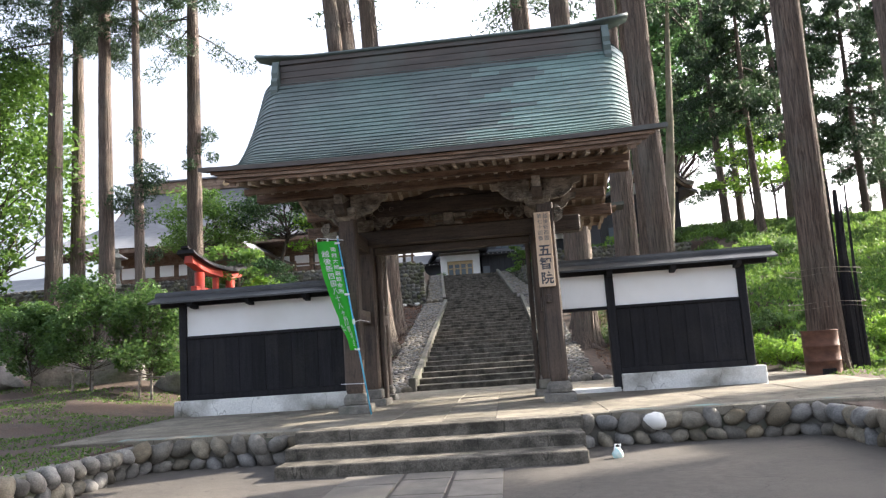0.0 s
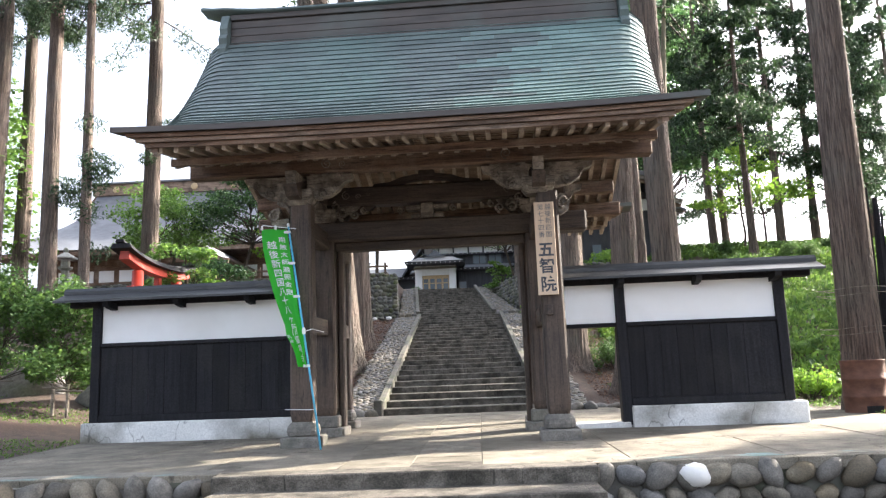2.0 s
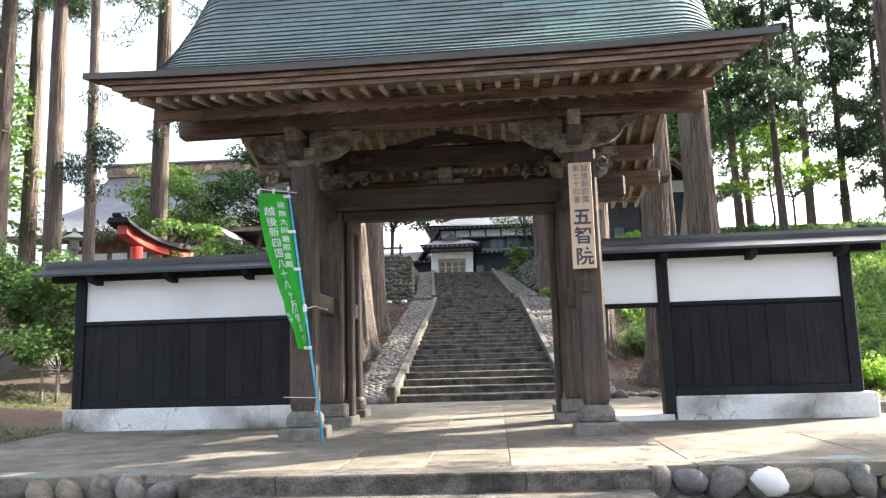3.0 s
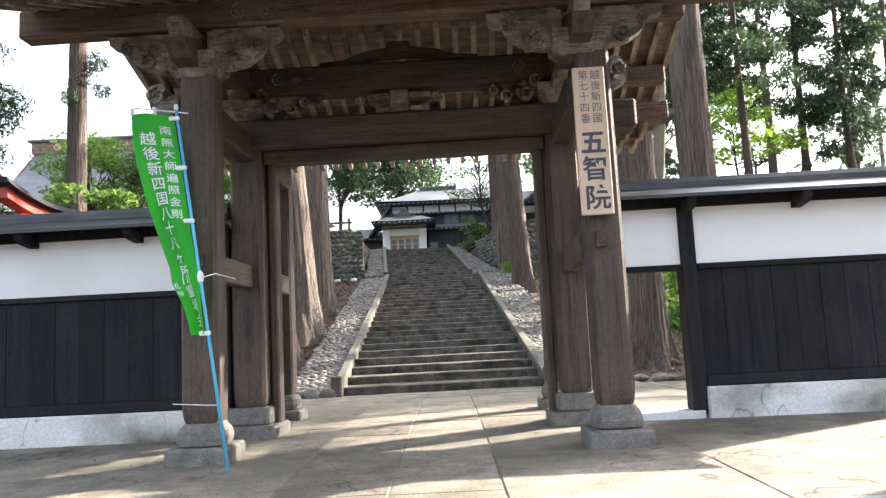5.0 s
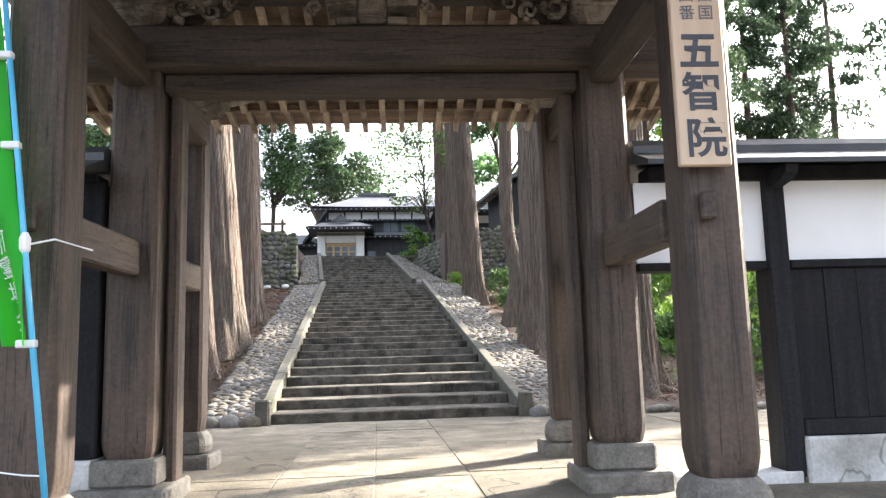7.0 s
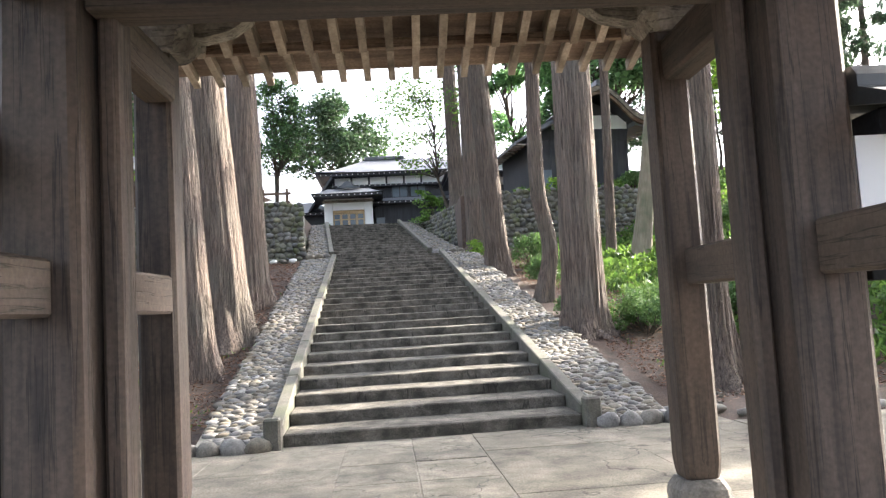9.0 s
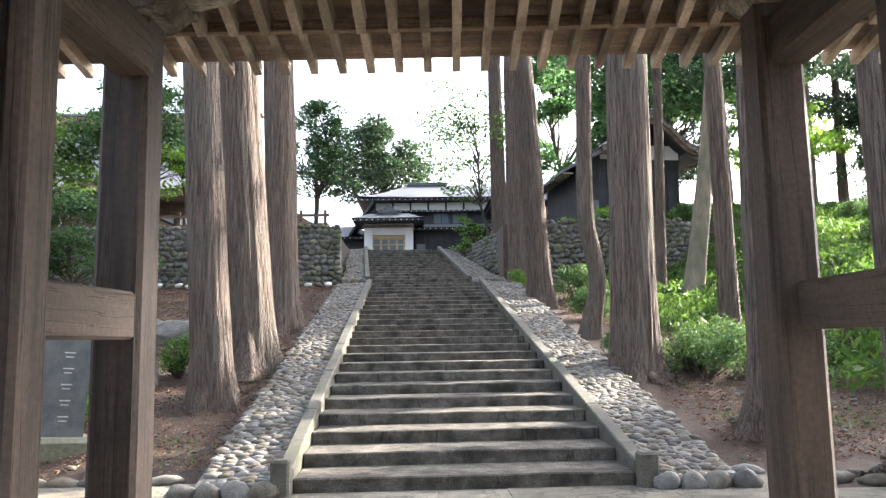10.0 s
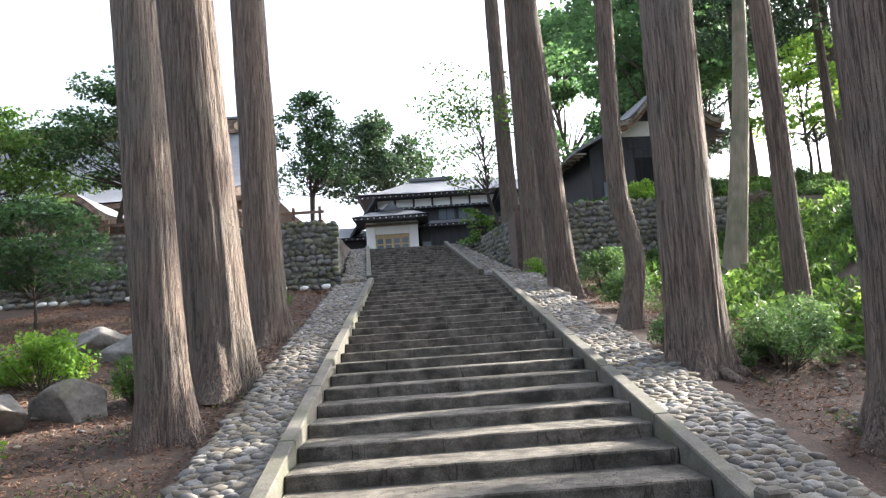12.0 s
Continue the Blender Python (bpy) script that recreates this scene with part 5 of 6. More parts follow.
cedar(6.75, 16.75, 0.72, 26, 16, 13, roots=0.4, label="tall cedar wired to dark stakes behind a rusty drum")
cedar(7.68, 13.75, 0.85, 26, 15, 14, roots=0.5)
cedar(-15.2, 36.1, 0.86, 26, 15.5, 15, tufts=((0.5, 0, 9.5, 0.7),), leaves=16000, reach=3.4, spray=0.2)
cedar(-17.1, 31.3, 0.72, 24, 15.0, 16, leaves=16000, reach=3.4, spray=0.2)
cedar(-15.5, 31.0, 0.46, 22, 14.5, 17, tufts=((0.5, -0.3, 8.0, 1.1), (-0.5, 0.2, 6.9, 1.0)), leaves=16000, reach=3.2, spray=0.2)
cedar(-21.2, 33.9, 0.84, 25, 15.0, 18, leaves=16000, reach=3.6, spray=0.2)
cedar(-22.2, 37.5, 0.80, 25, 15.0, 19, leaves=16000, reach=3.6, spray=0.2)
# conifers behind the bank, foliage low down
k = 30
for x, y, d, h, c in ((15.5, 52, 0.6, 25, 9), (19, 50, 0.6, 24, 7), (23, 54, 0.7, 26, 5), (24, 50.5, 0.6, 23, 4.5), (30, 56, 0.7, 26, 6), (13, 63, 0.8, 27, 6), (21, 66, 0.8, 28, 7), (33, 66, 0.8, 27, 5), (42, 60, 0.8, 27, 5), (14.5, 42.5, 0.45, 20, 6.5)):
    cedar(x, y, d, h, c, k, 18500, 3.6, "dark conifer with layered hanging foliage on the bank", roots=0.2, spray=0.31)
    k += 1
# unseen cedars, added out of view to shade the forecourt, terrace and stairs
for x, y in ((14.0, 12.6), (17.5, 15.2), (15.5, 9.0), (21.0, 18.0), (20.0, 11.5), (28, 36), (31, 38.5), (34.5, 39.5), (25.5, 33.5), (37, 42), (23.5, 21.2), (26.5, 42.5)):
    cedar(x, y, 0.7, 24, 5.0, k, 7000, 3.2, "unseen tall cedar added to cast shade", roots=0.3, spray=0.4)
    k += 1
# one more unseen cedar, thinner, added to dapple the terrace behind the gate
cedar(24.2, 30.8, 0.7, 24, 5.0, k, 4200, 3.2, "unseen tall cedar added to cast shade", roots=0.3, spray=0.4)
# broad-leaved trees
# darker leaf on this maple: its shade is put into the colour
leafy(-11.0, 33.5, 3.3, 3.8, 69, L_WOODS, 8000, 0.12, d=0.1, clear=0.25, clumps=56)
leafy(-12.6, 42.0, 6.2, 5.4, 51, L_WOODS, 9500, 0.15, d=0.22, stems=2, clumps=64)
leafy(-16.2, 41.2, 5.0, 6.0, 52, L_MAPLE, 9500, 0.15, d=0.22, stems=2, clumps=64)
leafy(-10.2, 40.8, 3.4, 3.0, 53, L_LIME, 1700, 0.14, d=0.12)
leafy(-6.0, 46.0, 6.7, 3.6, 54, L_WOODS, 7000, 0.14, d=0.2, stems=2, clumps=56, flat=0.7, label="slender dark-green tree behind the terrace wall", name="garden_tree")
leafy(-4.9, 72.0, 13.2, 9.5, 55, L_CEDAR, 14000, 0.28, d=0.5, clear=0.45, label="large dark rounded pine behind the house", flat=0.6, name="pine_tree", clumps=44)
leafy(2.0, 46.2, 7.6, 5.6, 56, L_MAPLE, 3800, 0.14, d=0.16, lean=-1.2, clear=0.25, label="thin airy maple leaning over the stairs", flat=0.45, clumps=46)
leafy(1.15, 47.5, 2.6, 2.2, 57, L_MAPLE, 1300, 0.13, d=0.1, clear=0.2)
leafy(17.4, 49.0, 7.2, 5.5, 58, L_LIME, 2600, 0.2, d=0.18)
leafy(14.3, 44.0, 5.8, 5.0, 59, L_LIME, 2600, 0.19, d=0.16)
leafy(13.6, 58.0, 21.0, 12.5, 60, L_BROAD, 24000, 0.38, d=0.6, clear=0.25, label="large broad-leaved tree towering behind the small hall", name="broadleaf_tree", flat=0.75, clumps=80)
leafy(9.0, 64.0, 17.0, 9.5, 61, L_BROAD, 14000, 0.34, d=0.5, clear=0.3, label="large broad-leaved tree towering behind the small hall", name="broadleaf_tree", flat=0.6, clumps=34)
leafy(-25.5, 35.0, 14.5, 9.5, 62, L_MAPLE, 15000, 0.26, d=0.4, clear=0.2, label="tall bright broad-leaved tree at the edge of the grove", name="broadleaf_tree", flat=0.8, clumps=60)
leafy(-23.5, 29.5, 8.0, 6.0, 63, L_MAPLE, 7000, 0.22, d=0.3, clear=0.2, label="bright broad-leaved tree at the edge of the grove", name="broadleaf_tree", flat=0.6, clumps=30)
leafy(-10.4, 18.2, 2.85, 2.3, 64, L_YOUNG, 9000, 0.085, d=0.07, clear=0.2, flat=0.8, label="small young maple tied to short stakes", name="young_maple", clumps=46)
leafy(-8.75, 18.0, 2.75, 2.1, 65, L_YOUNG, 9000, 0.085, d=0.07, clear=0.2, flat=0.8, label="small young maple tied to short stakes", name="young_maple", clumps=46)
leafy(-12.2, 18.6, 2.3, 1.9, 66, L_YOUNG, 9000, 0.085, d=0.06, clear=0.2, flat=0.8, label="small young maple tied to short stakes", name="young_maple", clumps=40)
leafy(-7.3, 22.5, 3.2, 2.0, 67, L_LIME, 1500, 0.12, d=0.07, clear=0.3, clumps=22)
leafy(-8.6, 23.6, 4.2, 2.8, 68, L_MAPLE, 2200, 0.13, d=0.1, clear=0.3, clumps=24)
# shrubs
shrub(-7.2, 26.6, 1.45, 1.05, 71, L_LIME, 1500, 0.10, label="rounded dense bright green bush")
shrub(-5.95, 22.4, 0.9, 0.75, 72, L_LIME, 800, 0.08, label="small bright green bush")
shrub(-5.6, 27.4, 0.7, 0.6, 73, L_SHRUB, 500, 0.07)
shrub(-5.35, 25.4, 0.6, 0.9, 74, L_MAPLE, 500, 0.07, label="slender young leafy green sapling", name="sapling")
shrub(-5.0, 33.5, 0.8, 0.7, 75, L_MAPLE, 500, 0.08)
shrub(3.55, 24.75, 1.7, 0.95, 76, L_SHRUB, 2200, 0.075, label="spreading dark green shrub beside the cedar roots")
shrub(4.3, 26.0, 1.3, 0.9, 77, L_SHRUB, 1300, 0.07)
shrub(3.1, 30.6, 1.2, 1.0, 78, L_SHRUB, 1300, 0.08)
shrub(3.3, 33.8, 1.6, 1.2, 79, L_SHRUB, 1500, 0.09)
shrub(2.6, 26.6, 0.7, 0.6, 80, L_SHRUB, 500, 0.07)
shrub(1.9, 36.4, 0.7, 0.8, 81, L_LIME, 500, 0.08)
shrub(7.6, 17.4, 0.9, 0.7, 82, L_MAPLE, 800, 0.09)
shrub(-4.4, 53.5, 1.0, 0.9, 83, L_SHRUB, 700, 0.09, z=6.46, label="clipped round shrub by the house porch")
rng = random.Random(77)
for i in range(26):
    x, y = rng.uniform(5.2, 19), rng.uniform(22, 44)
    shrub(x, y, rng.uniform(0.9, 2.0), rng.uniform(0.5, 1.1), 100 + i, L_SHRUB if rng.random() < 0.55 else L_LIME, 700, 0.11, label="wild shrub among the weeds of the bank")
for i in range(9):
    shrub(-8.5 - i * 1.5 + rng.uniform(-0.4, 0.4), 21.0 + rng.uniform(-0.6, 1.2), 1.3, 0.9, 140 + i, L_MAPLE if i % 2 else L_SHRUB, 700, 0.10, label="low green plants behind the boulders")
for i in range(6):
    shrub(7.2 + rng.uniform(-1.2, 3.5), 18.6 + rng.uniform(-0.8, 2.5), 1.1, 0.8, 160 + i, L_LIME, 800, 0.10, label="bright weeds at the foot of the bank")

# weeds, grass and litter
rg = np.random.default_rng(5)


def scatter(n, x0, x1, y0, y1, test, lift=(0.0, 0.1)):
    X, Y = rg.uniform(x0, x1, n), rg.uniform(y0, y1, n)
    keep = [i for i in range(n) if test(X[i], Y[i])]
    return np.array([(X[i], Y[i], rough_land(X[i], Y[i]) + rg.uniform(*lift)) for i in keep])


def patch(x, y, s, cut):
    return noise.noise(Vector((x * s, y * s, 7))) > cut


pts = scatter(80000, 4.2, 24, 17.0, 47, lambda x, y: x > 4.2 + max(0, 26 - y) * 0.35 and (patch(x, y, 0.5, -0.5)), (0.02, 0.28))
grass = part_mesh("weeds", quads_mesh("weeds", leaf_quads(rg, pts, 0.24, -0.9, 0.0, 0.3)), L_GRASS, None, "dense bright green weeds and grass on the sunny bank")
tagged(grass, category="weeds", kind="stuff")
pts = scatter(60000, -26, -5.3, 6.0, 21, lambda x, y: (x < -6.8 or y < 10.3) and patch(x, y, 0.6, -0.06), (0.0, 0.03))
pts2 = scatter(9000, 4.5, 9.5, 10.9, 18.5, lambda x, y: patch(x, y, 0.8, -0.1) and not (x < 6.3 and y < 15), (0.0, 0.08))
tuft = part_mesh("grass", quads_mesh("grass", leaf_quads(rg, np.concatenate([pts, pts2]), 0.075, -0.6, 0.0, 0.25)), L_GRASS, None, "thin patchy grass on bare earth")
tagged(tuft, category="grass", kind="stuff")
pts = scatter(160000, -13, 6.0, 20.7, 38.5, lambda x, y: x < -3.4 or x > 2.5, (0.0, 0.06))
litter = part_mesh("litter", quads_mesh("litter", leaf_quads(rg, pts, 0.075, 0, 0.75, 0.22)), L_LITTER, None, "brown fallen needles and leaf litter under the cedars")
tagged(litter, category="leaf litter", kind="stuff")
pts = np.concatenate([scatter(9000, -9, -3.6, 20.8, 34, lambda x, y: patch(x, y, 0.9, 0.22), (0.0, 0.08)), scatter(9000, 2.9, 5.5, 22, 36, lambda x, y: patch(x, y, 0.7, 0.0), (0.0, 0.10))])
sparse = part_mesh("grass", quads_mesh("grass", leaf_quads(rg, pts, 0.075, -0.9, 0.0, 0.2)), L_GRASS, None, "sparse grass tufts among the fallen needles")
tagged(sparse, category="grass", kind="stuff")
pebs = [(rng.choice(pebbles), scaled(x, y, rough_land(x, y) + 0.01, s, s, s, rng.uniform(-20, 20), 0, rng.uniform(0, 360))) for x, y, s in ((rng.choice((rng.uniform(-8, -3.7), rng.uniform(2.8, 5.5))), rng.uniform(20.7, 30), rng.uniform(0.02, 0.07)) for i in range(420))]
joined("pebbles", pebs, M_COBBLES, None, "small loose pebbles on the earth")
tagged(bpy.data.objects["pebbles"], category="pebbles", kind="stuff")

# boulders
for i, (x, y, a, b, c, r) in enumerate(((-5.95, 24.9, 0.55, 0.42, 0.46, 20), (-6.75, 24.5, 0.48, 0.38, 0.38, -30), (-10.3, 19.6, 0.95, 0.6, 0.55, 10), (-8.6, 19.5, 0.85, 0.6, 0.5, -15), (-12.3, 19.8, 0.75, 0.6, 0.95, 40), (-13.9, 19.3, 1.0, 0.7, 0.6, 0), (-15.6, 19.6, 0.8, 0.6, 0.5, 20), (-7.3, 19.4, 0.7, 0.5, 0.5, 5), (-17.5, 19.0, 0.9, 0.6, 0.5, 15), (-6.3, 28.3, 0.9, 0.5, 0.5, 0), (-7.6, 29.3, 0.9, 0.5, 0.45, 30))):
    me = boulder_mesh("boulder", 60 + i)
    me.materials.append(M_BOULDER)
    ob = new("boulder", me)
    ob.matrix_world = scaled(x, y, land(x, y) + c * 0.35, a, b, c, 8, -6, r)
    tagged(ob, "large weathered grey-brown garden boulder", "boulder", "garden boulders")

# stone tablet
stela = thing("stone_tablet", "upright dark slate tablet with worn carved writing on a base", "stone tablet", pose(-5.52, 21.5, land(-5.5, 21.5) - 0.03, 0, 4, 28))
part("tablet", prism([(-0.26, 0.25), (0.26, 0.25), (0.25, 1.45), (0.12, 1.56), (-0.2, 1.52), (-0.27, 1.40)], -0.07, 0.07), M_SLATE, stela)
box("base", -0.42, 0.42, -0.3, 0.3, -0.1, 0.25, M_BOULDER, stela, 0.05)
for i in range(5):
    box("lettering", -0.045, 0.075, -0.076, -0.0705, 1.24 - i * 0.19, 1.255 - i * 0.19, M_LANTERN, stela, 0.0)
    box("lettering", -0.03, 0.06, -0.076, -0.0705, 1.19 - i * 0.19, 1.203 - i * 0.19, M_LANTERN, stela, 0.0)

# stakes and wires at the tree, the drum
drum = thing("oil_drum", "rusty brown oil drum with a burnt-out opening", "oil drum", pose(6.2, 15.7, 0.54))
part("shell", lathe([(0.33, 0.0), (0.345, 0.015), (0.335, 0.03), (0.335, 0.29), (0.35, 0.305), (0.335, 0.32), (0.335, 0.58), (0.35, 0.595), (0.335, 0.61), (0.335, 0.87), (0.345, 0.885), (0.345, 0.905), (0.32, 0.905), (0.315, 0.84)], 32), M_RUST, drum, "", True)
box("opening", -0.16, 0.10, -0.345, -0.32, 0.03, 0.16, M_BLACK, drum, 0.0, "dark burnt hole")
stakes = thing("stake_bundle", "bundle of thin charred stakes wired to a tree", "stakes", pose(7.3, 16.75, land(7.3, 16.75)))
rng = random.Random(6)
for i, (x, hh, d) in enumerate(((0.0, 3.9, 0.12), (0.14, 3.3, 0.07), (-0.1, 4.1, 0.05), (0.24, 4.0, 0.045), (0.1, 3.6, 0.05))):
    part("stake", tube(bmesh.new(), [Vector((x, 0, -0.1)), Vector((x + 0.03 * rng.uniform(-1, 1), 0.05, hh * 0.5)), Vector((x + 0.12 * rng.uniform(-1, 1), 0.1, hh))], [d, d * 0.8, d * 0.4], 7), M_BLACK, stakes)
for z in (1.35, 1.45, 2.05, 2.16):
    bm = bmesh.new()
    ring = [Vector((-0.55 + 0.62 * math.cos(a) * 1.25 + 0.1, 0.5 * math.sin(a), z + 0.02 * math.sin(3 * a + z * 9))) for a in np.linspace(0, 2 * math.pi, 22)]
    tube(bm, ring, [0.006] * 22, 5)
    part("wire", bm, M_CARVED, stakes, "pale wire loop")
bar = thing("exercise_bar", "low blue and orange painted steel bar", "steel bar", pose(8.9, 18.0, land(8.9, 18.0)))
part("post", tube(bmesh.new(), [Vector((-0.18, 0, -0.1)), Vector((-0.18, 0, 1.05))], [0.03, 0.03], 8), M_REDPAINT, bar, "orange post")
part("post", tube(bmesh.new(), [Vector((0.2, 0, -0.1)), Vector((0.2, 0, 1.05))], [0.03, 0.03], 8), M_REDPAINT, bar, "orange post")
part("rail", tube(bmesh.new(), [Vector((-0.25, 0, 1.06)), Vector((0.27, 0, 1.06))], [0.035, 0.035], 8), M_BLUEPOLE, bar, "light-blue rail")
cup = thing("plastic_bag", "crumpled white and turquoise plastic bag on the asphalt", "litter", pose(1.2, 9.35, 0.10, 0, 0, 25) @ Matrix.Diagonal((0.8, 0.8, 0.72, 1)))
me = stone_mesh("bag", 91, (0.09, 0.07, 0.11), 2)
me.materials.append(M_BLOCK)
part_mesh("bag", me, None, cup).matrix_basis = pose(0, 0, 0.08)
part("bag_handle", tube(bmesh.new(), [Vector((0.04, 0, 0.14)), Vector((0.06, 0, 0.22)), Vector((-0.03, 0, 0.23)), Vector((-0.05, 0, 0.14))], [0.014] * 4, 6), M_WHITE, cup)
for x, y in ((-8.9, 17.7), (-8.6, 17.7), (-10.2, 17.9), (-10.7, 17.9)):
    s = thing("tree_stake", "short bleached wooden stake with a cross rail", "stake", pose(x, y, land(x, y)), "stakes round the young maples")
    part("stake", tube(bmesh.new(), [Vector((0, 0, -0.1)), Vector((0.01, 0, 0.65))], [0.035, 0.03], 8), M_CARVED, s)
    part("rail", tube(bmesh.new(), [Vector((-0.2, -0.04, 0.52)), Vector((0.35, -0.04, 0.5))], [0.02, 0.02], 6), M_CARVED, s)

# ---- torii ----
torii = thing("torii", "vermilion torii with a black curved roof cap", "torii", pose(-8.6, 21.9, 0.58, 0, 0, 90) @ Matrix.Scale(1.19, 4))
for s in (-1, 1):
    part("pillar", lathe([(0.13, -0.3), (0.125, 1.2), (0.115, 3.08)], 18, at=(s * 1.0, 0, 0)), M_REDPAINT, torii, "", True)
    part("pillar_base", lathe([(0.24, -0.3), (0.24, 0.18), (0.19, 0.24)], 18, at=(s * 1.0, 0, 0)), M_BLACK, torii, "black pillar base")
bm = bmesh.new()
for name, z0, z1, w, L, mt, up in (("lintel", 3.08, 3.25, 0.11, 1.62, M_REDPAINT, 0.16), ("roof_cap", 3.255, 3.345, 0.22, 1.78, M_BLACK, 0.19), ("cap_ridge", 3.35, 3.40, 0.09, 1.84, M_BLACK, 0.21)):
    bm = bmesh.new()
    rows = []
    for u in np.linspace(-L, L, 21):
        c = up * abs(u / L) ** 2.4
        rows.append([bm.verts.new(q) for q in ((u, -w, z0 + c), (u, w, z0 + c), (u, w * 0.8, z1 + c), (u, -w * 0.8, z1 + c))])
    for a, b in zip(rows, rows[1:]):
        for k in range(4):
            j = (k + 1) % 4
            bm.faces.new((a[k], a[j], b[j], b[k]))
    bm.faces.new(rows[0][::-1])
    bm.faces.new(rows[-1])
    bmesh.ops.recalc_face_normals(bm, faces=bm.faces)
    part(name, bm, mt, torii)
box("tie_beam", -1.35, 1.35, -0.07, 0.07, 2.55, 2.73, M_REDPAINT, torii, 0.01)
box("strut", -0.08, 0.08, -0.06, 0.06, 2.735, 3.055, M_REDPAINT, torii, 0.01)

# ---- stone lantern ----
lan = thing("stone_lantern", "tall grey granite lantern with an upturned cap", "stone lantern", pose(-22.0, 41.2, 6.42))
part("shaft", lathe([(0.42, 0), (0.42, 0.18), (0.26, 0.26), (0.19, 0.5), (0.17, 0.8), (0.20, 1.1), (0.36, 1.2), (0.38, 1.3)], 12), M_LANTERN, lan)
part("fire_box", lathe([(0.22, 1.305), (0.24, 1.5), (0.22, 1.7)], 6), M_LANTERN, lan)
part("cap", lathe([(0.58, 1.72), (0.60, 1.78), (0.36, 1.92), (0.16, 2.05), (0.10, 2.08), (0.15, 2.18), (0.12, 2.30), (0.02, 2.38)], 6), M_LANTERN, lan)

# ---- buildings ----


def hip_roof(name, cx, cy, hx, hy, z, rise, ridge, material, parent, thick=0.14, curve=1.25, label=""):
    """A hipped roof with concave slopes; ridge is half the ridge's length along x."""
    P = []
    n = 9
    for i in range(n + 1):
        s = i / n
        k = 1 - s
        zz = z + rise * s ** curve
        ax, ay = ridge + (hx - ridge) * k, hy * k + 0.02
        ring = []
        for u in np.linspace(-1, 1, 9):
            ring.append((cx + ax * u, cy - ay, zz + 0.06 * rise * k * abs(u) ** 3))
        for u in np.linspace(-1, 1, 7)[1:-1]:
            ring.append((cx + ax, cy + ay * u, zz))
        for u in np.linspace(1, -1, 9):
            ring.append((cx + ax * u, cy + ay, zz + 0.06 * rise * k * abs(u) ** 3))
        for u in np.linspace(1, -1, 7)[1:-1]:
            ring.append((cx - ax, cy + ay * u, zz))
        P.append(ring + [ring[0]])
    me = grid_mesh(name, np.array(P))
    ob = part_mesh(name, me, material, parent, label)
    # eave edge and soffit
    m = 0.96
    part("eave_edge", add_box(bmesh.new(), cx - hx * m, cx + hx * m, cy - hy * m, cy + hy * m, z - thick, z - 0.012), M_NAVY, parent, "dark timber eave with white-painted rafter ends")
    x = cx - hx * m + 0.1
    while x < cx + hx * m - 0.1:
        box("rafter_end", x, x + 0.07, cy - hy * m - 0.02, cy - hy * m - 0.004, z - thick + 0.02, z - thick + 0.09, M_WHITE, parent, 0)
        x += 0.34
    return ob


house = thing("temple_house", "two-storey dark timber house with grey roofs and a white porch", "house", pose(0, 0, 0))
box("wall", -4.3, 6.2, 60.0, 68, 6.4, 10.98, M_NAVY, house, 0.0, "dark plank wall")
box("plaster_band", -4.28, 6.18, 59.93, 59.97, 10.45, 10.93, M_PLASTER, house, 0, "white plaster band under the eaves")
for i in range(10):
    x = -4.25 + i * 1.14
    box("timber_stud", x, x + 0.12, 59.88, 59.926, 10.45, 10.95, M_NAVY, house, 0)
hip_roof("roof", 0.95, 64, 6.3, 5.0, 11.12, 1.75, 3.2, M_TILE, house, label="hipped grey roof with rows of snow guards")
box("ridge_tile", -2.2, 0.6, 63.8, 64.2, 12.86, 13.1, M_DARKTILE, house, 0.02)
hip_roof("pent_roof", 0.95, 60.4, 5.9, 1.0, 10.36, 0.12, 5.2, M_DARKTILE, house, 0.10)
hip_roof("lower_roof", 2.3, 59.6, 4.3, 1.5, 9.05, 0.42, 3.6, M_TILE, house, 0.12)
box("lower_wall", -1.6, 6.0, 58.8, 59.99, 6.4, 9.0, M_NAVY, house, 0.0, "dark plank wall")
for x in (-0.45, 0.75):
    wd = box("window", x, x + 1.05, 59.9, 59.96, 9.55, 10.25, M_GLASS, house, 0.0, "dark reflecting window")
    for q in (0.0, 0.5, 1.0):
        box("window_frame", x + q - 0.03, x + q + 0.03, 59.86, 59.896, 9.5, 10.3, M_NAVY, wd, 0.0)
box("side_window", -1.52, -1.0, 58.74, 58.79, 6.9, 8.1, M_GLASS, house, 0, "pale reflecting window")
box("left_wing", -10.5, -4.8, 59.5, 66, 6.4, 8.5, M_NAVY, house, 0.0, "dark plank wing")
hip_roof("wing_roof", -7.6, 62.5, 3.8, 3.9, 8.6, 1.2, 2.0, M_TILE, house, 0.12)
part("side_eave", prism([(-4.2, 10.98), (-5.75, 8.75), (-5.75, 8.55), (-4.2, 10.72)], 58.6, 60.6), M_NAVY, house, "dark sloping side eave")
porch = thing("porch", "white-plastered entrance porch with pale lattice doors", "porch", pose(0, 0, 0))
box("back_wall", -4.66, -1.72, 58.5, 58.65, 6.42, 9.15, M_PLASTER, porch, 0)
for xa, xb in ((-4.66, -4.16), (-2.22, -1.72)):
    box("wall", xa, xb, 57.0, 58.49, 6.42, 9.15, M_PLASTER, porch, 0.02)
box("lintel", -4.15, -2.23, 57.05, 57.3, 8.45, 9.15, M_PLASTER, porch, 0.01)
box("beam", -4.75, -1.63, 56.93, 57.0, 8.9, 9.05, M_CARVED, porch, 0.01)
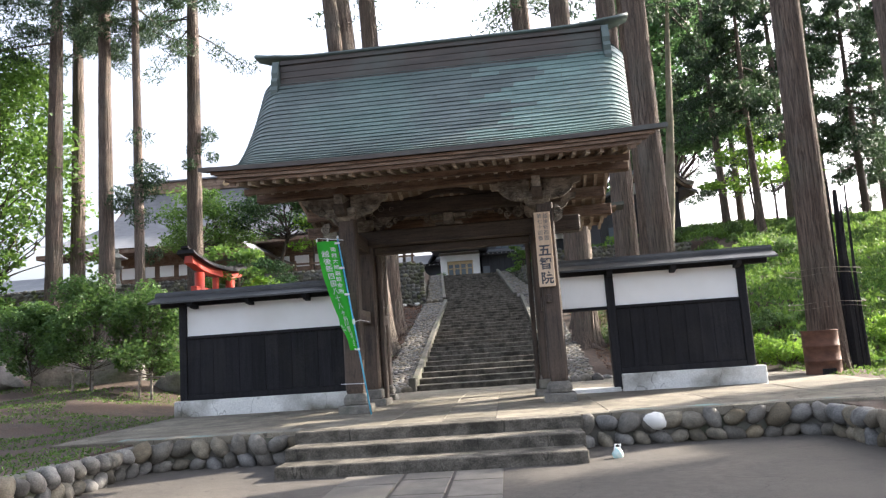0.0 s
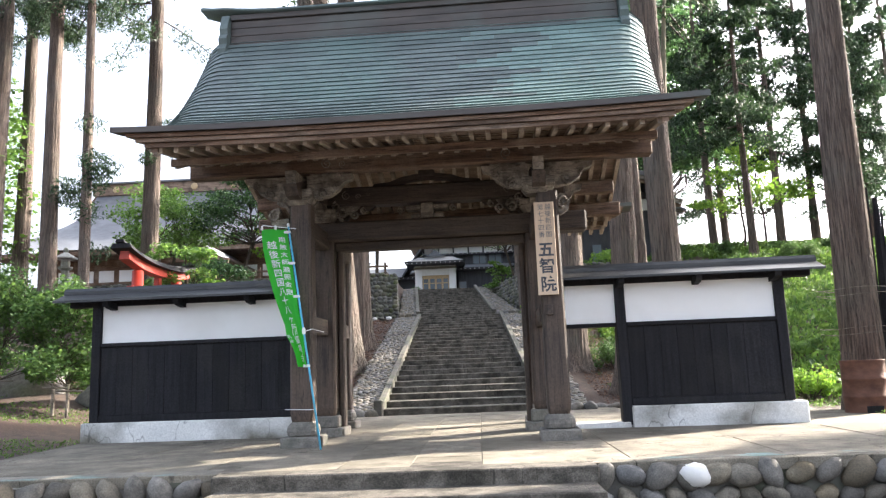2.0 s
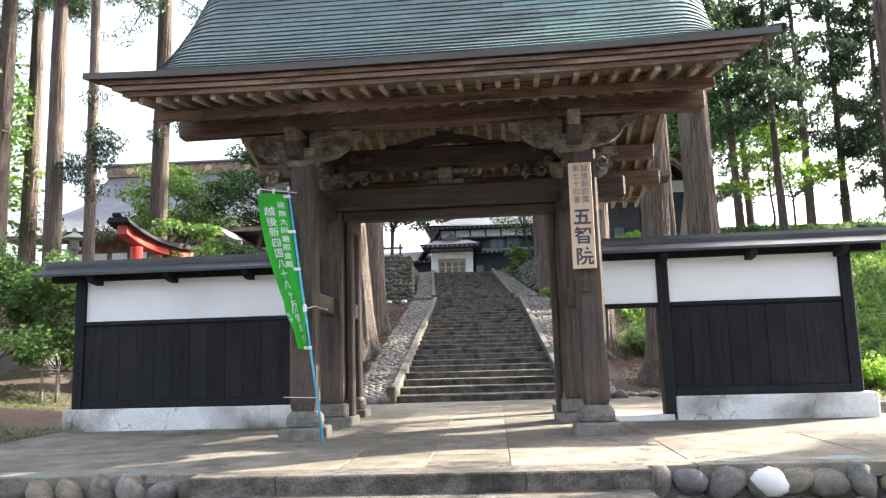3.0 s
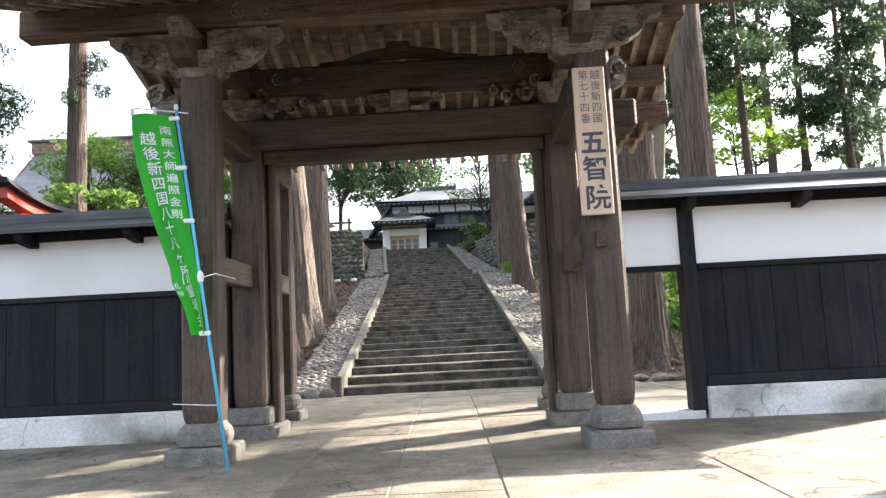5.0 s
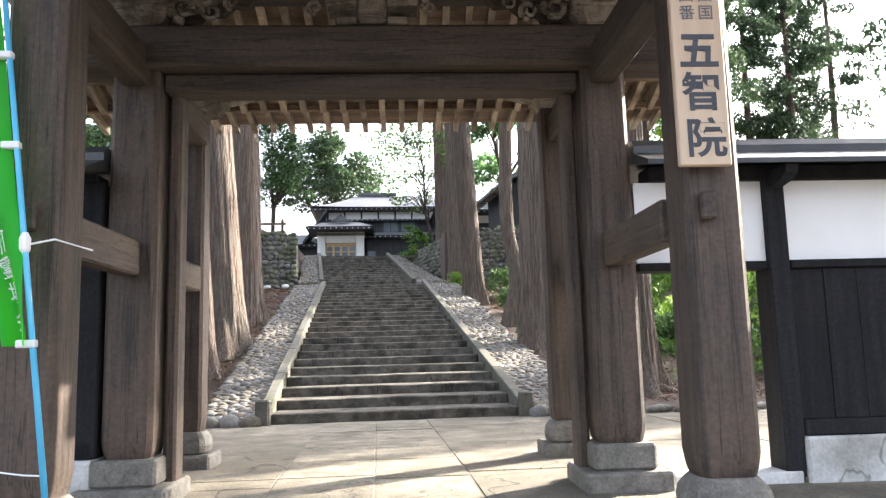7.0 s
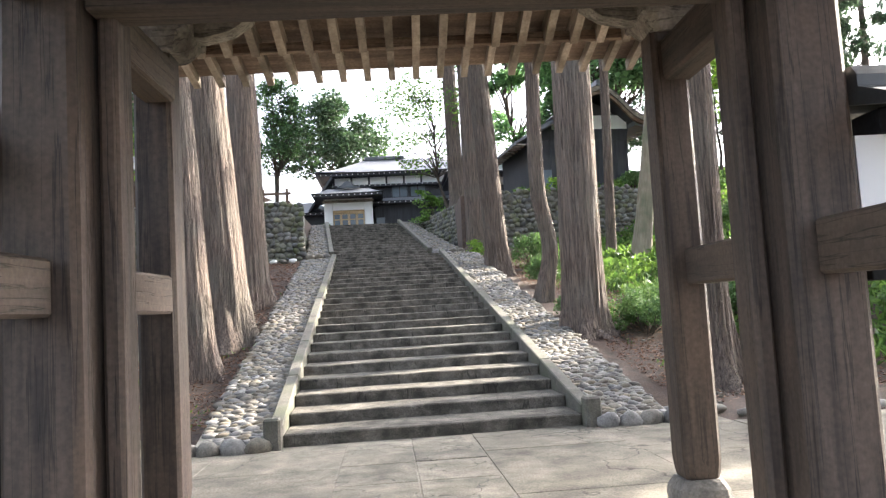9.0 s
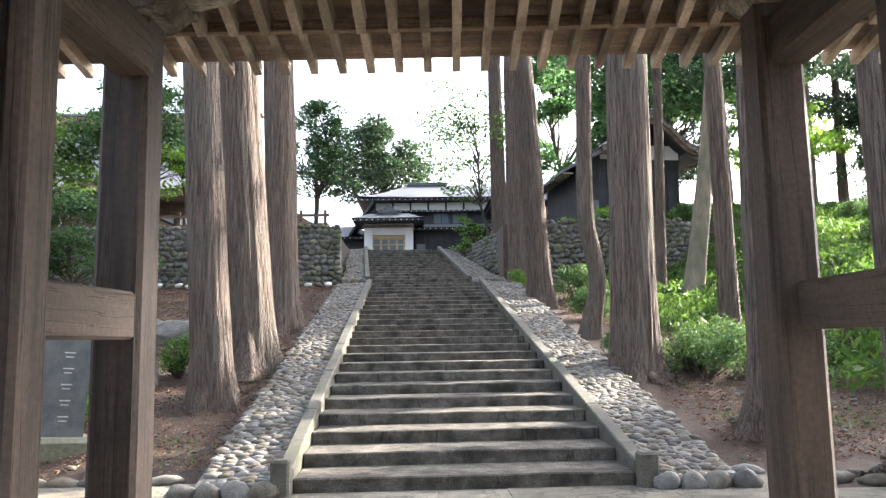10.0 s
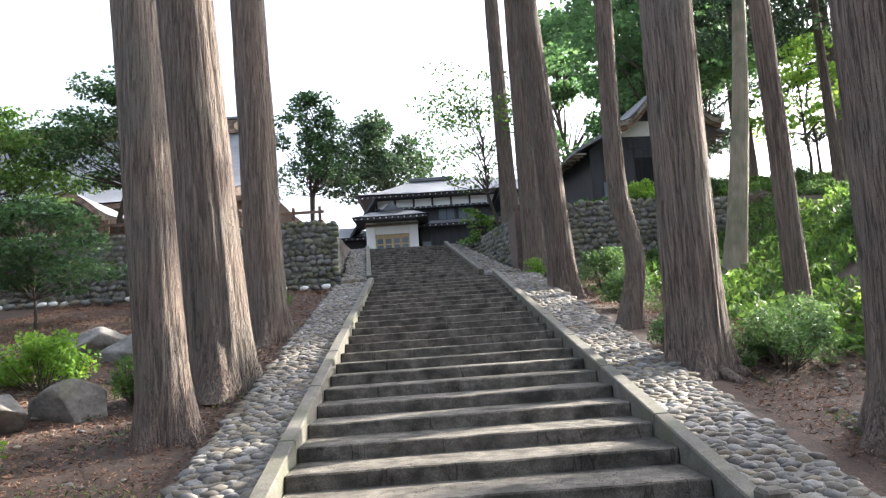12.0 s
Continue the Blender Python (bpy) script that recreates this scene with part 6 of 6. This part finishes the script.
box("door_head", -4.15, -2.23, 57.18, 57.3, 8.28, 8.445, M_LATTICE, porch, 0)
for i in range(4):
    xa = -4.14 + i * 0.477
    dr = box("door", xa, xa + 0.47, 57.22, 57.27, 6.5, 8.27, M_LATTICE, porch, 0.0, "pale timber sliding door")
    box("pane", xa + 0.07, xa + 0.40, 57.205, 57.218, 6.9, 7.85, M_GLASS, dr, 0.0)
    box("pane", xa + 0.07, xa + 0.40, 57.205, 57.218, 7.92, 8.2, M_GLASS, dr, 0.0)
hip_roof("roof", -3.19, 57.7, 2.15, 1.8, 9.32, 0.55, 1.25, M_DARKTILE, porch, 0.15)
part("gable_ornament", prism([(-0.75, 9.86), (-0.4, 10.0), (-0.15, 10.25), (0, 10.36), (0.15, 10.25), (0.4, 10.0), (0.75, 9.86)], 57.3, 57.6), M_DARKTILE, porch).matrix_basis = pose(-3.19, 0, 0)
annex = thing("annex_house", "low dark annex with a tiled roof behind the wall", "house", pose(0, 0, 0))
box("wall", 3.4, 10.2, 54, 58, 6.4, 9.6, M_NAVY, annex, 0)
box("plaster_band", 3.42, 10.18, 53.93, 53.99, 9.1, 9.55, M_PLASTER, annex, 0)
hip_roof("roof", 6.8, 56, 4.3, 3.0, 9.75, 1.15, 3.0, M_DARKTILE, annex)

# small hall with a curved gable
hall = thing("small_hall", "tall dark boarded hall with a curved gable roof on the terrace", "hall", pose(8.35, 46.0, 6.45, 0, 0, 6))
box("wall", -2.45, 2.45, 0, 5.0, -0.1, 3.3, M_NAVY, hall, 0, "black plank walls")
for i in range(11):
    box("batten", -2.4 + i * 0.475, -2.35 + i * 0.475, -0.035, -0.002, 0.0, 3.28, M_NAVY, hall, 0)
box("plaster_gable", -1.3, 2.5, -0.02, -0.004, 3.84, 4.5, M_PLASTER, hall, 0, "white plaster under the gable")
part("gable_wall", prism([(-2.45, 3.31), (2.45, 3.31), (2.6, 4.0), (1.7, 4.7), (0.75, 5.2), (-0.4, 4.7), (-1.4, 4.1)], 0, 4.9), M_NAVY, hall)
GX = 0.75                                   # middle line of the curved gable


def curved_gable(u):
    a = abs(u)
    return 5.62 - 1.5 * (1 - math.cos(min(1, a) * math.pi)) / 2 + 0.30 * max(0, a - 0.75)


us = np.linspace(-1, 1, 33)
P = np.array([[(GX + 2.35 * u, y, curved_gable(u)) for u in us] for y in (-1.3, 0.5, 3, 6.2)])
part_mesh("roof", grid_mesh("roof", P), M_TILE, hall, "curved grey roof", True)
for k, (drop, y0, y1, thick) in enumerate(((0.03, -1.28, -1.16, 0.20), (0.24, -1.18, -1.02, 0.16))):
    o = [(GX + (2.32 - 0.06 * k) * u, curved_gable(u) - drop) for u in us] + [(GX + (2.28 - 0.06 * k) * u, curved_gable(u) - drop - thick) for u in us[::-1]]
    part("bargeboard", prism(o, y0, y1), M_EAVE if k else M_CARVED, hall, "thick curved bargeboard")
o = [(GX + 2.28 * u, curved_gable(u) - 0.05) for u in us] + [(GX + 2.24 * u, curved_gable(u) - 0.16) for u in us[::-1]]
part("soffit", prism(o, -1.0, 6.0), M_NAVY, hall)
# skirt roofs beside the gable
for xa, za, xb, zb in ((-1.35, 4.22, -3.35, 3.12), (2.55, 4.02, 3.35, 3.72)):
    o = [(xa, za), (xb, zb), (xb, zb - 0.12), (xa, za - 0.22)]
    part("skirt_roof", prism(o if xa < 0 else o[::-1], -0.9, 6.0), M_TILE, hall, "low grey skirt roof")
    for i in range(14):
        y = -0.85 + i * 0.5
        box("rafter_end", min(xb, xb - math.copysign(0.5, xb)), max(xb, xb - math.copysign(0.5, xb)), y, y + 0.06, zb - 0.20, zb - 0.125, M_CARVED, hall, 0)
box("ridge", GX - 0.2, GX + 0.2, -1.35, 6.2, 5.58, 5.86, M_DARKTILE, hall, 0.03)
for i in range(9):
    box("board", 2.452, 2.49, 0.02, 4.9, 0.1 + i * 0.40, 0.48 + i * 0.40, M_NAVY, hall, 0.006)
box("doorway", -0.5, 0.45, -0.05, -0.037, 0.4, 2.9, M_BLACK, hall, 0, "dark doorway")
box("side_window", -1.95, -1.45, -0.06, -0.04, 1.0, 1.9, M_GLASS, hall, 0)

# great hall beyond the terrace wall
great = thing("main_hall", "great temple hall with a vast grey roof and dark red ridge", "temple", pose(0, 0, 0))
box("wall", -37, -16, 66, 82, 6.4, 12.4, M_EAVE, great, 0, "dark timber walls")
for i in range(12):
    x = -36.5 + i * 1.8
    box("plaster_panel", x, x + 1.3, 65.9, 65.99, 10.2, 11.2, M_PLASTER, great, 0)
P = []
for i in range(15):
    s = i / 14
    zz = 12.6 + 7.4 * s ** 1.45
    yy = 63.0 + 10.6 * s
    xx0 = -41.5 + 4.3 * min(1, s * 1.6) - 0.3 * (1 - s)
    xx1 = -11.5 - 3.2 * min(1, s * 1.6)
    P.append([(xx0 + (xx1 - xx0) * u, yy, zz + 0.9 * (1 - s) ** 2 * abs(2 * u - 1) ** 4) for u in np.linspace(0, 1, 25)])
part_mesh("roof", grid_mesh("roof", np.array(P)), M_TILE, great, "sweeping grey sheet roof", True)
Q = np.array(P)
Q[:, :, 1] = 147.2 - Q[:, :, 1]
part_mesh("rear_roof", grid_mesh("rear_roof", Q[:, ::-1]), M_TILE, great, "", True)
for s, x in ((0, -37.3), (1, -14.8)):
    part("gable", prism_x([(65.5, 12.6), (81.7, 12.6), (73.6, 20.0)], x - 0.1, x + 0.1), M_EAVE, great)
box("eave_edge", -41.2, -11.8, 63.1, 66, 12.15, 12.55, M_EAVE, great, 0.05)
box("ridge", -37.6, -14.6, 73.2, 74.0, 19.8, 20.9, M_SOFFIT, great, 0.03, "dark red-brown ridge")
box("ridge_cap", -37.9, -14.3, 73.0, 74.2, 20.905, 21.1, M_TILE, great, 0.03)
for i in range(6):
    part("crest", lathe([(0.02, -0.1), (0.3, -0.06), (0.34, 0.0), (0.3, 0.06), (0.02, 0.1)], 14), M_LATTICE, great, "round gilt crest").matrix_basis = pose(-35.2 + i * 3.9, 73.15, 20.35, 90, 0, 0)
porch2 = thing("hall_porch", "curved cusped-gable porch before the great hall", "porch", pose(-21.9, 58.0, 6.45))
for x in (-1.9, 1.9):
    box("pillar", x - 0.15, x + 0.15, 0.1, 0.4, -0.1, 4.0, M_EAVE, porch2, 0.02)
box("beam", -2.2, 2.2, 0.1, 0.4, 4.0, 4.4, M_EAVE, porch2, 0.02)


def cusp(u):
    a = abs(u)
    return 5.75 - 1.75 * (1 - math.cos(min(1, a) * math.pi)) / 2 + 0.18 * max(0, a - 0.7)


P = np.array([[(3.3 * u, y, cusp(u)) for u in us] for y in (-0.6, 2, 5.5, 8)])
part_mesh("roof", grid_mesh("roof", P), M_TILE, porch2, "pale grey curved sheet roof", True)
o = [(3.26 * u, cusp(u) - 0.03) for u in us] + [(3.2 * u, cusp(u) - 0.42) for u in us[::-1]]
part("bargeboard", prism(o, -0.55, -0.4), M_SOFFIT, porch2, "red-brown curved bargeboard")
box("back_wall", -2.4, 2.4, 2.5, 2.7, -0.1, 4.0, M_EAVE, porch2, 0)
fence = thing("low_fence", "low dark timber fence along the terrace edge", "fence", pose(0, 0, 0))
for i in range(14):
    box("post", -16.5 + i * 0.9, -16.4 + i * 0.9, 39.9, 40.0, 6.4, 7.0, M_EAVE, fence, 0)
box("rail", -16.6, -4.6, 39.86, 39.895, 6.75, 6.85, M_EAVE, fence, 0)
far = thing("far_house", "far low house with a blue-grey roof", "house", pose(-47, 66, 6.4))
box("wall", -5, 5, 0, 8, 0, 3, M_PLASTER, far, 0)
hip_roof("roof", 0, 4, 6, 5, 3.1, 2, 3.5, M_DARKTILE, far)
util = thing("utility_pole", "pale concrete utility pole beyond the bank", "utility pole", pose(31.5, 60, 7))
part("shaft", tube(bmesh.new(), [Vector((0, 0, 0)), Vector((0, 0, 16))], [0.2, 0.13], 10), M_LANTERN, util)
part("lamp_arm", tube(bmesh.new(), [Vector((0, 0, 15.2)), Vector((0.9, 0, 15.5))], [0.05, 0.04], 6), M_LANTERN, util)

# distant wooded hills, paled by their colour as if by haze
for i, (x0, x1, y, z, s) in enumerate(((-300, 420, 260, 26, 3), (-500, 600, 420, 48, 8))):
    xs = np.linspace(x0, x1, 140)
    P = []
    for f in (0.0, 0.35, 0.7, 1.0):
        P.append([(x, y + 60 * f, -2 + f * (z * (0.6 + 0.5 * noise.noise(Vector((x * 0.012, s, 0)))) + 4 * noise.noise(Vector((x * 0.11, s, 2))))) for x in xs])
    hill = part_mesh("backdrop", grid_mesh("backdrop", np.array(P)), M_HILL, None, "distant wooded hills with haze put into their colour")
    tagged(hill, category="hills", kind="structure")

# ---- the slope behind the gate at its full distance ----
FAR, MID = 1.07, Vector((-1.11, 11.95, 2.12))
STAY = ("road", "pavement", "entrance_step", "stone_curb", "temple_gate", "sign_board", "side_wall", "banner", "main_hall", "hall_porch", "far_house", "utility_pole", "backdrop", "sun", "stone_lantern", "oil_drum", "stake_bundle", "exercise_bar", "torii")
SHEETS = ("ground", "weeds", "grass", "litter", "pebbles")


def share(x, y):
    """How far a place takes part in the slope: none before the stairs, all beyond."""
    return ease(16.8, 20.4, y) * (1.0 if x > -6 else 1 - (1 - ease(24, 34, y)) * ease(-6, -8.5, x))


def moved(p):
    return p + (p - MID) * ((FAR - 1) * share(p.x, p.y))


for ob in list(scene.objects):
    kind = ob.name.split(".")[0]
    if ob.parent or ob.type not in ("MESH", "EMPTY") or kind in STAY:
        continue
    if kind in SHEETS:
        for v in ob.data.vertices:
            v.co = moved(v.co)
        continue
    at = ob.matrix_world.translation
    if at.length < 0.01:
        ob.matrix_world = Matrix.Translation(MID) @ Matrix.Scale(FAR, 4) @ Matrix.Translation(-MID) @ ob.matrix_world
    elif at.y <= 20.48:
        if at.y > 16.8:
            ob.matrix_world.translation = (at.x, at.y, moved(at).z)
    else:
        k = share(at.x, at.y)
        far_off = (at.x < -9 or at.x > 9) and kind in ("cedar_tree", "broadleaf_tree")
        to = moved(at)
        if far_off:
            to = Vector((at.x, at.y, to.z if at.y < 40 else at.z))
        ob.matrix_world = Matrix.Translation(to) @ Matrix.Scale(1.0 if far_off else 1 + (FAR - 1) * k, 4) @ Matrix.Translation(-at) @ ob.matrix_world
